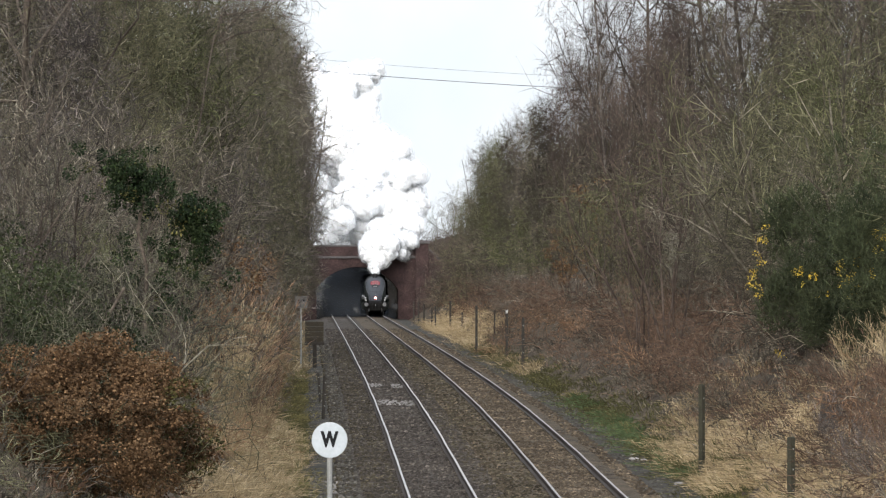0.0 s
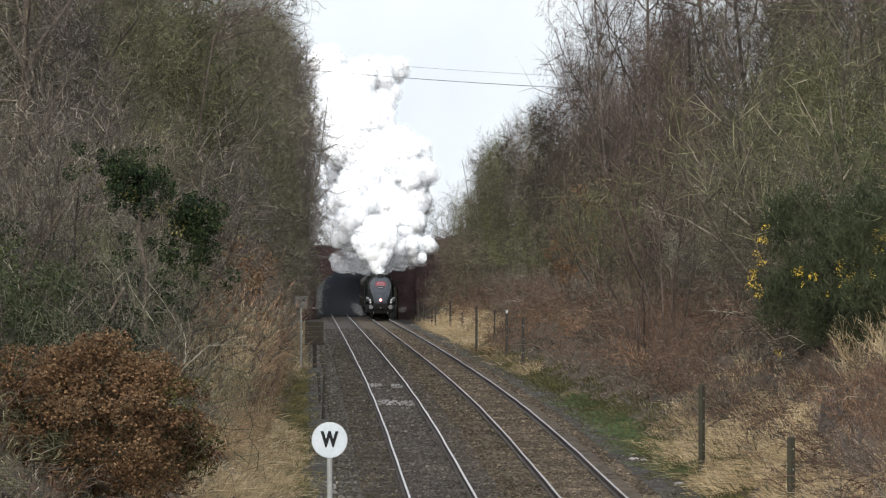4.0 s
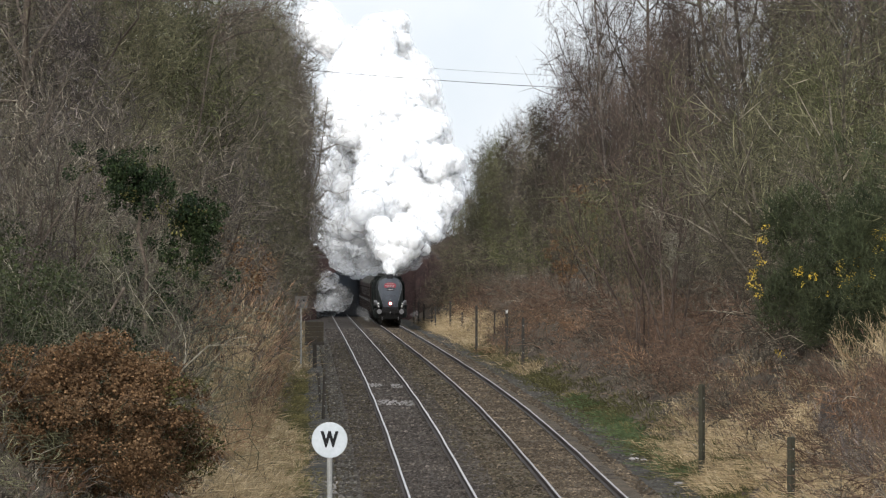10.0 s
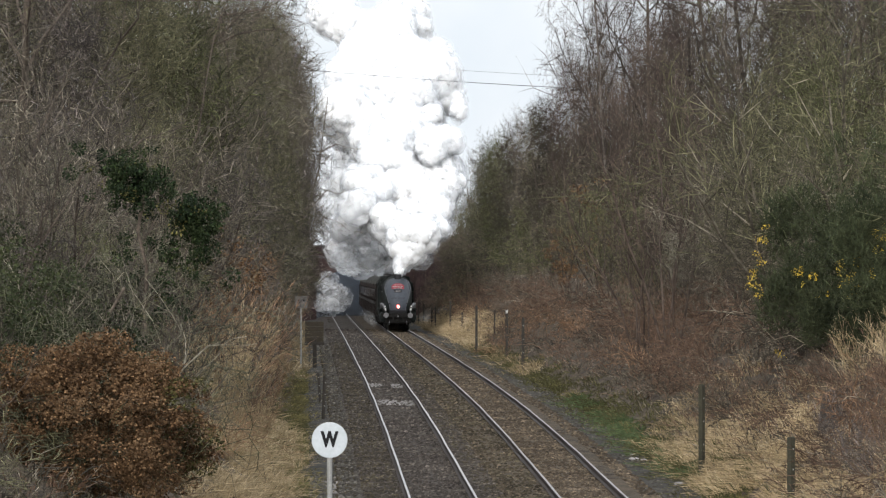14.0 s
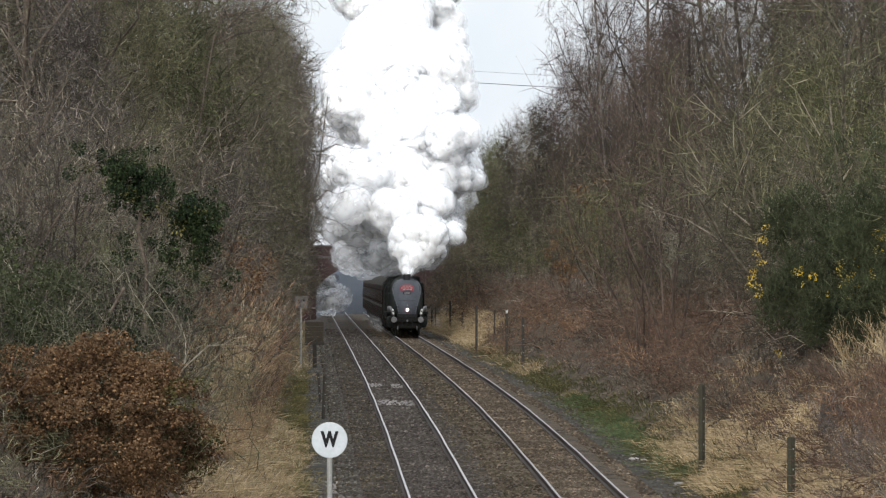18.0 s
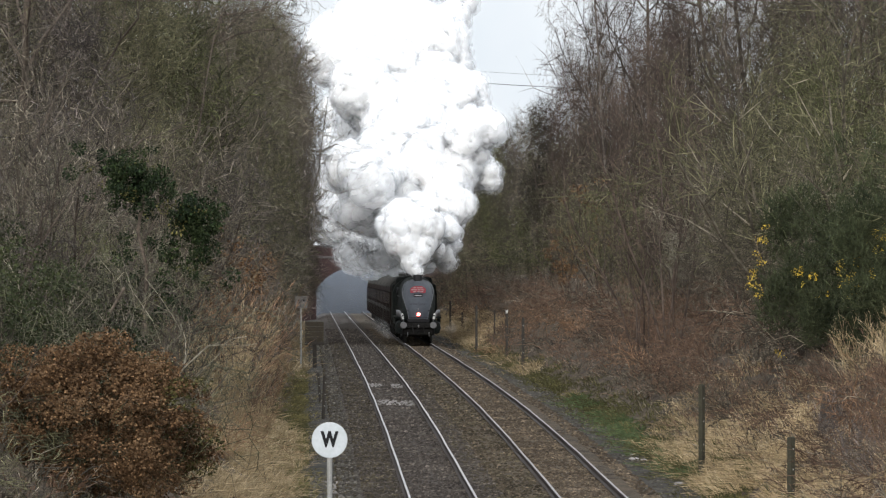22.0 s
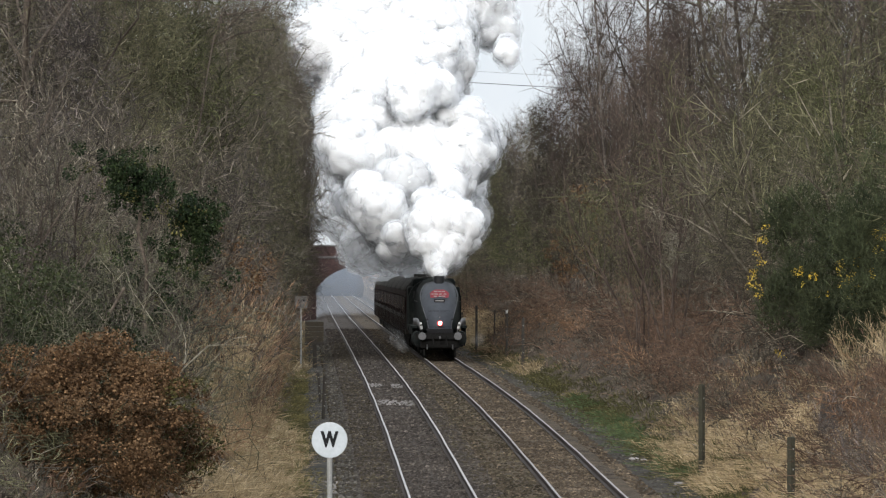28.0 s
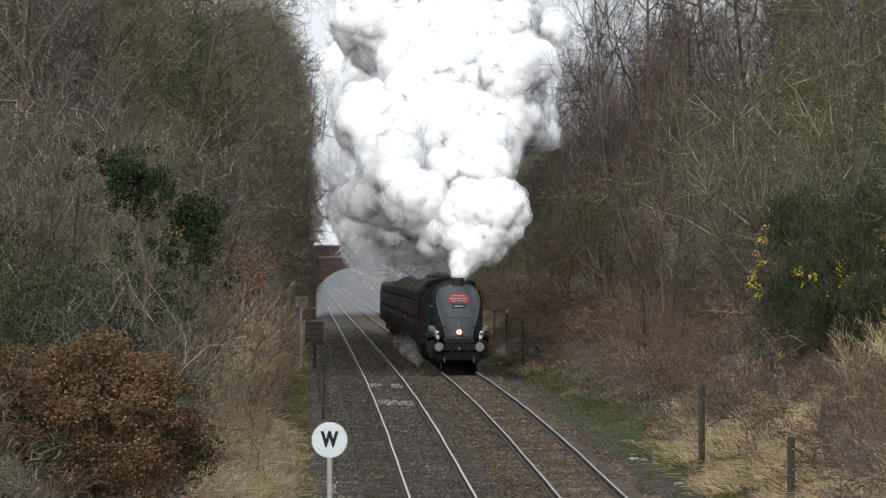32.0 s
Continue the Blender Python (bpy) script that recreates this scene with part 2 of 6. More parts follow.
M_STEAM = dense_steam("white_steam", 0.25)
M_STEAM_OLD = dense_steam("spreading_white_steam", 0.6)
M_VEILS = [steam_material("soft_steam", 0.42, 0.1, (0.965, 0.978, 0.995), 0.8, 2.0), steam_material("faint_steam", 0.26, 0.0, (0.965, 0.978, 0.995), 0.7, 2.0)]
M_ARCH = steam_material("rolling_steam", 0.4, 0.0, (0.96, 0.97, 0.985), 0.7, 4.0)
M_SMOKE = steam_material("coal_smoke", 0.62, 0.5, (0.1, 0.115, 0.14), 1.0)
M_SHRED = steam_material("ragged_steam", 0.36, -0.12, (0.95, 0.965, 0.985), 0.55, 4.0)
M_WISP = steam_material("thin_steam", 0.06, 0.0, grain=1.4)

# ---- the line: straight in plan, with a slight crest ----
LEAN = 0.0198333          # how far the line bears to the left, per metre away
SIX = 3.4                       # from the middle of one track to the middle of the other
TURN = math.degrees(math.atan(LEAN))


def line_x(y):
    return -LEAN * (y - 152.9)


PROFILE = ((-400, -1.2), (-60, -1.0), (60, -0.95), (100, -0.72), (153, -0.25), (179, 0.05), (205, 0.23), (240, 0.40), (300, 0.47), (360, 0.46), (432, 0.41), (540, 0.29), (645, 0.17), (900, 0.12), (6000, 0.1))


def rail_z(y):
    return float(np.interp(y, [a for a, b in PROFILE], [b for a, b in PROFILE]))


def soft_z(y):
    return sum(rail_z(y + k) for k in (-24, -12, 0, 12, 24)) / 5


def on_line(s, y, z=0.0):
    """A place s metres to the right of the left-hand track's middle, z above rail level."""
    return (line_x(y) + s, y, soft_z(y) + z)


def smooth(a, b, x):
    k = min(1, max(0, (x - a) / (b - a)))
    return k * k * (3 - 2 * k)


def ground_z(s, y):
    """Height of the ground above rail level."""
    base = -0.55
    if s < -3.6:
        k = -3.6 - s
        h = 0.72 * k - 0.25 * min(k, 1.0)
        top = 8.0 + 4.0 * smooth(10, 24, k) + 1.0 * noise.noise((s * 0.03, y * 0.02, 5))
        h = top - math.log(1 + math.exp(top - h)) if h < top + 6 else top
        h = max(h, 0) if k < 12 else h
        bumps = 0.45 * noise.noise((s * 0.35, y * 0.09, 1)) * min(1, k / 2)
        return base + h + bumps
    if s > 6.6:
        k = s - 6.6
        near = smooth(230, 120, y)
        h = (0.78 + 0.12 * near) * k - 0.2 * min(k, 1.0)
        top = 8.0 + 4.0 * smooth(10, 24, k) + 1.0 * noise.noise((s * 0.03, y * 0.02, 9))
        h = top - math.log(1 + math.exp(top - h)) if h < top + 6 else top
        h = max(h, 0) if k < 12 else h
        bumps = 0.45 * noise.noise((s * 0.35, y * 0.09, 3)) * min(1, k / 2)
        return base + h + bumps
    return base


# ---- mesh helpers ----
def mesh_object(name, verts, faces, mats, parent=None, label="", smooth_faces=False, index=None):
    me = bpy.data.meshes.new(name)
    me.from_pydata(verts, [], faces)
    for m in mats if isinstance(mats, (list, tuple)) else [mats]:
        me.materials.append(m)
    if index is not None:
        me.polygons.foreach_set("material_index", index)
    if smooth_faces:
        me.polygons.foreach_set("use_smooth", [True] * len(me.polygons))
    me.update()
    ob = new(name, me)
    if parent:
        ob.parent = parent
    if label:
        tagged(ob, label)
    return ob


def quick_mesh(name, verts, faces, mat, smooth_faces=False):
    """A mesh from arrays; a face whose last two corners agree is a triangle."""
    me = bpy.data.meshes.new(name)
    tri = faces[:, 2] == faces[:, 3]
    F4, F3 = faces[~tri], faces[tri][:, :3]
    loops = np.concatenate([F4.ravel(), F3.ravel()]).astype(np.int32)
    counts = np.concatenate([np.full(len(F4), 4), np.full(len(F3), 3)])
    starts = np.concatenate([[0], np.cumsum(counts)[:-1]]).astype(np.int32)
    me.vertices.add(len(verts))
    me.vertices.foreach_set("co", np.asarray(verts, np.float32).ravel())
    me.loops.add(len(loops))
    me.loops.foreach_set("vertex_index", loops)
    me.polygons.add(len(counts))
    me.polygons.foreach_set("loop_start", starts)
    if smooth_faces:
        me.polygons.foreach_set("use_smooth", np.ones(len(counts), bool))
    me.materials.append(mat)
    me.update(calc_edges=True)
    return me


def part(name, bm, mat, parent=None, label="", soft=False):
    me = bpy.data.meshes.new(name)
    bmesh.ops.recalc_face_normals(bm, faces=bm.faces)
    if soft:
        for f in bm.faces:
            f.smooth = True
    bm.to_mesh(me)
    bm.free()
    me.materials.append(mat)
    ob = new(name, me)
    if parent:
        ob.parent = parent
    if label:
        tagged(ob, label)
    return ob


def box(cx, cy, cz, sx, sy, sz, bevel=0.0, bm=None, rot=None):
    bm = bm or bmesh.new()
    m = Matrix.Translation((cx, cy, cz)) @ (rot or Matrix()) @ Matrix.Diagonal((sx, sy, sz, 1))
    made = bmesh.ops.create_cube(bm, size=1.0, matrix=m)
    if bevel:
        edges = list({e for v in made["verts"] for e in v.link_edges})
        bmesh.ops.bevel(bm, geom=edges, offset=bevel, segments=2, affect="EDGES", profile=0.5)
    return bm


def rod(p, q, r1, r2=None, sides=10, bm=None):
    bm = bm or bmesh.new()
    p, q = Vector(p), Vector(q)
    d = q - p
    m = Matrix.Translation((p + q) / 2) @ d.to_track_quat("Z", "Y").to_matrix().to_4x4()
    bmesh.ops.create_cone(bm, cap_ends=True, segments=sides, radius1=r1, radius2=r1 if r2 is None else r2, depth=d.length, matrix=m)
    return bm


def loft(rings, closed=True, caps=True):
    """A skin over rings of equally many points."""
    bm = bmesh.new()
    vs = [[bm.verts.new(p) for p in r] for r in rings]
    n = len(rings[0])
    for a, b in zip(vs, vs[1:]):
        for i in range(n if closed else n - 1):
            j = (i + 1) % n
            bm.faces.new((a[i], a[j], b[j], b[i]))
    if caps and closed:
        bm.faces.new(vs[0])
        bm.faces.new(vs[-1][::-1])
    return bm


def thing(name, label, category, group="", m=None):
    ob = new(name)
    ob.empty_display_size = 0.3
    tagged(ob, label, category, group)
    if m is not None:
        ob.matrix_basis = m
    return ob


# ---- ground, ballast, tracks ----
ss = [-900, -300, -120, -60, -40, -30, -25, -22, -20, -18, -16.5, -15, -14, -13, -12, -11, -10, -9, -8.2, -7.5, -6.8, -6.2, -5.6, -5, -4.5, -4, -3.6, -3.1, -2.5, 0, 1.7, 4, 6, 6.3, 6.6, 7.1, 7.6, 8.1, 8.7, 9.3, 10, 11, 12, 13, 14, 15, 16, 17, 18.5, 20, 22, 25, 30, 40, 60, 120, 300, 900]
ys = [-300, -100, -40, 0, 40, 70, 90]
while ys[-1] < 900:
    ys.append(ys[-1] + 1.6 + ys[-1] * 0.006)
ys += [950, 1050, 1250, 1600, 2200, 3000, 4900]
gv = [on_line(s, y, ground_z(s, y)) for y in ys for s in ss]
n = len(ss)
gf = [(i * n + j, i * n + j + 1, (i + 1) * n + j + 1, (i + 1) * n + j) for i in range(len(ys) - 1) for j in range(n - 1)]
ground = mesh_object("ground", gv, gf, M_BANK, smooth_faces=True)
tagged(ground, "brown earth cutting banks under winter scrub", "ground", kind="structure")


def strip(name, section, y0, y1, step, mat, label, kind_of="structure", index=None, rough=0.0):
    """A band along the line with the given cross-section of (s, z)."""
    yy = np.arange(y0, y1 + step, step)
    rng = np.random.RandomState(len(name))
    verts = [on_line(s + rough * rng.uniform(-1, 1), y, z + 0.3 * rough * rng.uniform(-1, 1)) for y in yy for s, z in section]
    k = len(section)
    faces = [(i * k + j, i * k + j + 1, (i + 1) * k + j + 1, (i + 1) * k + j) for i in range(len(yy) - 1) for j in range(k - 1)]
    ob = mesh_object(name, verts, faces, mat, smooth_faces=True)
    return tagged(ob, label, name.replace("_", " "), kind=kind_of)


strip("cess_path", [(-3.2, -0.56), (-2.9, -0.46), (-2.2, -0.44), (0, -0.46), (3.4, -0.46), (5.6, -0.44), (6.5, -0.46), (6.9, -0.6)], -150, 1500, 6, M_CESS, "dark cinder path along the track edge", rough=0.12)
strip("ballast_bed", [(-2.3, -0.5), (-1.55, -0.215), (-0.6, -0.2), (0.6, -0.2), (1.3, -0.2)], -150, 1500, 4, M_BALLAST, "grey-brown stone ballast under the left track", rough=0.06)
strip("rusty_ballast_bed", [(1.3, -0.2), (1.7, -0.22), (2.1, -0.2), (3.4, -0.195), (4.7, -0.21), (5.35, -0.46)], -150, 1500, 4, M_BALLAST_TAN, "rust-tinted tan stone ballast under the right track", rough=0.06)


def sleepers(name, s0, seed):
    rng = np.random.RandomState(seed)
    verts, faces = [], []
    for y in np.arange(-120, 780, 0.65):
        w, k = 1.27 + rng.uniform(-0.03, 0.03), len(verts)
        top = -0.216 + rng.uniform(-0.02, 0.012)
        for dy in (-0.125, 0.125):
            for dx in (-w, w):
                for dz in (top - 0.12, top):
                    verts.append(on_line(s0 + dx, y + dy, dz))
        for f in ((1, 3, 7, 5), (0, 1, 5, 4), (2, 6, 7, 3), (0, 2, 3, 1), (4, 5, 7, 6)):
            faces.append(tuple(k + i for i in f))
    ob = mesh_object(name, verts, faces, M_SLEEPER)
    tagged(ob, "weathered sleepers half sunk in ballast", "sleepers", kind="stuff")


def rail(s0, label):
    head = [(-0.026, -0.008), (-0.025, -0.003), (-0.018, 0.0), (0.018, 0.0), (0.025, -0.003), (0.026, -0.008)]
    web = [(-0.026, -0.006), (-0.034, -0.012), (-0.036, -0.04), (-0.009, -0.04), (-0.009, -0.13), (-0.07, -0.15), (-0.07, -0.16), (0.07, -0.16), (0.07, -0.15), (0.009, -0.13), (0.009, -0.04), (0.036, -0.04), (0.034, -0.012), (0.026, -0.006)]
    holder = thing("rail", label, "rail", "running rails")
    rng = np.random.RandomState(int(abs(s0) * 100))
    yy = np.arange(-150, 1500, 6.0)
    wob = rng.normal(0, 0.006, len(yy))
    for nm, sec, mat in (("rail_head", head, M_RAILHEAD if s0 < 1.5 else M_RAILHEAD_DULL), ("rail_web", web, M_RAILSIDE)):
        k = len(sec)
        verts = [on_line(s0 + s + w, y, z) for y, w in zip(yy, wob) for s, z in sec]
        faces = [(i * k + j, i * k + j + 1, (i + 1) * k + j + 1, (i + 1) * k + j) for i in range(len(yy) - 1) for j in range(k - 1)]
        mesh_object(nm, verts, faces, mat, holder)


sleepers("sleepers", 0.0, 3)
sleepers("sleepers", SIX, 4)
for s0, txt in ((-0.7525, "worn steel rail with a bright polished head"), (0.7525, "worn steel rail with a bright polished head"), (SIX - 0.7525, "steel rail with rusty sides on tan ballast"), (SIX + 0.7525, "steel rail with rusty sides on tan ballast")):
    rail(s0, txt)


def stones(name, label, mat, bands, count, y0, y1, size, seed):
    """Loose angular chips lying on the bed, denser where near."""
    rng = np.random.RandomState(seed)
    y = 1.0 / rng.uniform(1.0 / y1, 1.0 / y0, count)
    pick = rng.randint(0, len(bands), count)
    lo = np.array([b[0] for b in bands])[pick]
    hi = np.array([b[1] for b in bands])[pick]
    zz = np.array([b[2] for b in bands])[pick]
    s = rng.uniform(lo, hi)
    yk = np.linspace(y0 - 5, y1 + 5, 400)
    zr = np.interp(y, yk, [soft_z(k) for k in yk])
    base = np.stack([-LEAN * (y - 152.9) + s, y, zr + zz], 1)
    sz = size * rng.uniform(0.5, 1.4, count) * (0.75 + y / 600)
    shape = np.array([(-1, -1, -0.4), (1, -1, -0.4), (1, 1, -0.4), (-1, 1, -0.4), (-0.6, -0.5, 0.6), (0.7, -0.4, 0.5), (0.1, 0.6, 0.65)])
    a = rng.uniform(0, 6.28, count)
    pts = shape[None] * (1 + rng.uniform(-0.35, 0.35, (count, 7, 3)))
    x2 = pts[:, :, 0] * np.cos(a)[:, None] - pts[:, :, 1] * np.sin(a)[:, None]
    y2 = pts[:, :, 0] * np.sin(a)[:, None] + pts[:, :, 1] * np.cos(a)[:, None]
    pts = np.stack([x2, y2, pts[:, :, 2]], 2) * (sz * 0.6)[:, None, None] + base[:, None, :]
    f = np.array([(0, 1, 5, 4), (1, 2, 6, 5), (2, 3, 6, 6), (3, 0, 4, 6), (4, 5, 6, 6)])
    faces = (np.arange(count)[:, None, None] * 7 + f[None]).reshape(-1, 4)
    ob = new(name, quick_mesh(name, pts.reshape(-1, 3), faces, mat))
    tagged(ob, label, "ballast", kind="stuff")


stones("ballast_stones", "loose grey-brown ballast chips", M_STONE, ((-1.75, -0.8, -0.19), (-0.7, 0.7, -0.19), (-0.7, 0.7, -0.19), (0.8, 1.5, -0.19)), 24000, 120, 520, 0.06, 1)
stones("rusty_ballast_stones", "loose rust-tinted tan ballast chips", M_STONE_TAN, ((1.2, 2.6, -0.2), (2.7, 4.1, -0.185), (2.7, 4.1, -0.185), (4.2, 5.2, -0.24)), 24000, 120, 520, 0.057, 2)
stones("cinder_stones", "small dark grey chips on the trackside path", M_STONE_CESS, ((5.0, 6.6, -0.43), (-3.0, -2.0, -0.45), (-2.3, -1.3, -0.3)), 18000, 120, 480, 0.05, 3)
stones("mossy_ballast_stones", "brown-green moss-stained ballast chips between the tracks", M_STONE_MOSS, ((-2.35, -1.6, -0.33), (1.0, 2.55, -0.185), (-1.75, -0.9, -0.19)), 13000, 120, 420, 0.06, 5)
for k, (s, y) in enumerate(((-0.39, 268), (0.46, 266), (-0.36, 238), (0.42, 236.5), (-0.1, 237), (-2.35, 168))):
    stones("pale_ballast_patch", "pale lime-stained patch of ballast chips", M_LIME, ((s - 0.24, s + 0.24, -0.16 if s > -1 else -0.4),), 46, y - 3.5, y + 3.5, 0.045, 30 + k)


# ---- the brick overbridge ----
def bridge():
    y0, depth = 660.0, 8.0
    z0 = soft_z(y0)
    holder = thing("road_bridge", "sooty red-brick arched road bridge over both tracks", "bridge", "", pose(line_x(y0) + 1.7, y0, z0, 0, 0, TURN))
    half, spring, crown = 3.97, 2.5, 4.68
    rise = crown - spring
    R = (half * half + rise * rise) / (2 * rise)
    a0 = math.asin(half / R)
    arc = [(R * math.sin(a), crown - R + R * math.cos(a)) for a in np.linspace(-a0, a0, 25)]
    outline = [(-half, -1.0)] + arc + [(half, -1.0)]
    wide, top = 16.0, 6.05
    bm = bmesh.new()
    east = 7.0
    outer = [(-wide, -1.0), (-wide, top)] + [(x, top) for x, _ in arc[1:-1]] + [(east, top), (east, -1.0)]
    # the front and back skins in quads between the arch and the outer edge
    rings = []
    for yy in (0.0, depth):
        rings.append(([bm.verts.new((x, yy, z)) for x, z in outline], [bm.verts.new((x, yy, z)) for x, z in outer]))
    for inner, out in rings:
        for i in range(len(inner) - 1):
            bm.faces.new((inner[i], inner[i + 1], out[i + 1], out[i]))
    for i in range(len(outline) - 1):
        bm.faces.new((rings[0][0][i], rings[0][0][i + 1], rings[1][0][i + 1], rings[1][0][i]))
        bm.faces.new((rings[0][1][i], rings[0][1][i + 1], rings[1][1][i + 1], rings[1][1][i]))
    part("bridge_wall", bm, M_BRICK, holder)
    # the ring of voussoirs, proud of the face
    a1 = [(R * 1.0 * math.sin(a), crown - R + R * math.cos(a)) for a in np.linspace(-a0, a0, 41)]
    k = (R + 0.55) / R
    centre = crown - R
    for i in range(40):
        (xa, za), (xb, zb) = a1[i], a1[i + 1]
        t = 0.06
        xa2, xb2 = xa + (xb - xa) * t, xb - (xb - xa) * t
        za2, zb2 = za + (zb - za) * t, zb - (zb - za) * t
        pts = [(xa2, za2 + 0.004), (xb2, zb2 + 0.004), (xb2 * k, centre + (zb2 - centre) * k), (xa2 * k, centre + (za2 - centre) * k)]
        part("arch_stone", loft([[(x, -0.07, z) for x, z in pts], [(x, 0.02, z) for x, z in pts]]), M_BRICK, holder)
    part("string_course", box(-4.5, -0.07, 5.62, 22.9, 0.16, 0.22, 0.02), M_COPING, holder)
    for yy in (0.22, depth - 0.22):
        part("parapet", box(-4.5, yy, 6.2, 22.9, 0.4, 0.9), M_BRICK, holder)
        part("coping", box(-4.5, yy, 6.72, 22.9, 0.56, 0.16, 0.04), M_COPING, holder)
    part("wing_wall", loft([[(7.0, yy, -1.0), (11.0, yy, -1.0), (11.0, yy, 2.4), (7.0, yy, 6.3)] for yy in (-0.1, 0.4)]), M_BRICK, holder)
    part("wing_coping", loft([[(6.95, yy, 6.35), (11.05, yy, 2.4), (11.05, yy, 2.6), (6.95, yy, 6.55)] for yy in (-0.2, 0.5)]), M_COPING, holder)
    for x in (-4.9, 6.3):
        part("pilaster", box(x, -0.16, 3.0, 1.25, 0.5, 7.9, 0.03), M_BRICK, holder)
        part("pilaster_cap", box(x, -0.16, 7.1, 1.6, 0.85, 0.32, 0.06), M_COPING, holder)
    part("road_deck", box(-4.5, depth / 2, 5.9, 22.8, depth - 0.7, 0.3), M_CESS, holder)


bridge()

# ---- the train ----
def nose_front(z):
    """How far back the streamlined nose lies at height z."""
    return 0.35 + 0.55 * max(0, z - 1.35) ** 1.55


def nose_half(z):
    """Half the width of the casing at height z."""
    if z < 2.5:
        return 0.98 + 0.06 * smooth(1.2, 2.2, z)
    k = min(1.0, (z - 2.5) / 1.42)
    return 1.02 * math.sqrt(max(0.0, 1 - k ** 2.9)) + 0.02


def locomotive():
    holder = thing("steam_locomotive", "streamlined dark steam locomotive with grey sloping nose and red headboard", "locomotive")
    rings = []
    levels = list(np.linspace(1.32, 3.5, 14)) + [3.6, 3.7, 3.78, 3.84, 3.88, 3.9]
    back = 13.6
    for z in levels:
        w, f = nose_half(z), nose_front(z)
        side = f + 2.2
        pts = [(w, back, z), (w, side + 3, z)]
        for a in np.linspace(0, math.pi, 19):
            x = w * math.cos(a)
            pts.append((x, f + (side - f) * (1 - math.sin(a) ** 0.8), z))
        pts += [(-w, side + 3, z), (-w, back, z)]
        rings.append(pts)
    part("casing", loft(rings), M_LOCO, holder, "", True)
    # the grey front panel
    rows = []
    for z in np.linspace(1.42, 3.72, 22):
        w, f = nose_half(z), nose_front(z)
        side = f + 2.2
        lim = min(0.93, (0.56 + 0.37 * smooth(1.35, 3.1, z)) / w)
        if z > 3.2:
            lim = min(lim, math.sqrt(max(0.02, 1 - ((z - 3.2) / 0.56) ** 2)) * 0.94 / max(w, 0.3))
        row = []
        for u in np.linspace(-1, 1, 15):
            x = w * lim * u
            a = math.acos(max(-1, min(1, x / w)))
            row.append((x, f + (side - f) * (1 - math.sin(a) ** 0.8) - 0.012, z + 0.006))
        rows.append(row)
    part("nose_panel", loft(rows, closed=False), M_NOSE, holder, "dark grey nose panel edged in black", True)
    edge = [Vector(r[0]) for r in rows] + [Vector(p) for p in rows[-1][1:-1]] + [Vector(r[-1]) for r in rows[::-1]]
    bm = bmesh.new()
    for a, b in zip(edge, edge[1:]):
        rod(a, b, 0.014, sides=5, bm=bm)
    part("panel_edging", bm, M_BUFFER, holder, "thin bright steel edging round the nose panel")
    for x in (-0.62, 0.62):
        part("nose_hinge", box(x, nose_front(1.9) + 0.1, 1.9, 0.1, 0.08, 0.05, 0.01), M_UNDER, holder)
    # front platform, buffers, couplings
    part("buffer_beam", box(0, 0.32, 1.06, 2.4, 0.14, 0.3, 0.02), M_UNDER, holder)
    part("apron", loft([[(x, 0.34 + d, z) for x, z in ((-0.62, 1.24), (0.62, 1.24), (0.66, 1.42), (-0.66, 1.42))] for d in (0.0, 0.25)]), M_BLACK, holder)
    part("front_skirt", box(0, 0.75, 0.72, 1.9, 0.7, 0.5, 0.08), M_UNDER, holder)
    for x in (-0.87, 0.87):
        b = part("buffer", rod((x, 0.3, 1.07), (x, -0.12, 1.07), 0.11), M_UNDER, holder)
        part("buffer_head", rod((x, -0.12, 1.07), (x, -0.17, 1.07), 0.19, 0.18, 20), M_BUFFER, b, "dull steel buffer face")
        lamp = part("oil_lamp", box(x * 1.06, 0.18, 1.58, 0.12, 0.18, 0.34, 0.03, rot=Matrix.Rotation(math.copysign(0.16, x), 4, "Y")), M_WHITE, holder, "white-painted lamp above the buffer")
        part("lens", rod((x * 1.06, 0.09, 1.62), (x * 1.06, 0.06, 1.62), 0.05), M_BLACK, lamp)
        part("curved_side_sheet", loft([[(x * (0.98 + 0.5 * u), 0.5 + 0.9 * u * u + d, 1.5 + 0.46 * smooth(0, 0.55, u) + e) for d, e in ((0, 0), (0.05, 0.0), (0.05, -0.36), (0, -0.36))] for u in np.linspace(0, 1, 9)]), M_BUFFER, holder, "dull grey curved side sheet", True)
        part("front_steps", box(x * 1.3, 0.75, 0.62, 0.22, 0.3, 0.06, 0.01), M_UNDER, holder)
        part("lamp_iron", box(x * 1.06, 0.3, 1.36, 0.05, 0.16, 0.14), M_UNDER, holder)
        part("drain_pipe", rod((x * 0.72, 0.5, 0.7), (x * 0.72, 0.1, 0.42), 0.03), M_SILVER, holder)
        part("cylinder_cover", loft([[(x * 1.2 + 0.19 * math.cos(a) * 1.4, 1.0, 0.92 + 0.38 * math.sin(a)) for a in np.linspace(0, 2 * math.pi, 16, endpoint=False)], [(x * 1.25 + 0.2 * math.cos(a) * 1.4, 2.8, 0.92 + 0.4 * math.sin(a)) for a in np.linspace(0, 2 * math.pi, 16, endpoint=False)]]), M_LOCO, holder)
        part("guard_iron", box(x * 0.88, 0.55, 0.4, 0.08, 0.06, 0.62), M_UNDER, holder)
        part("running_plate", box(x * 1.4, 8.4, 1.5, 0.36, 10.6, 0.1), M_LOCO, holder)
        part("valance", box(x * 1.52, 7.6, 1.3, 0.04, 9.8, 0.36), M_LOCO, holder)
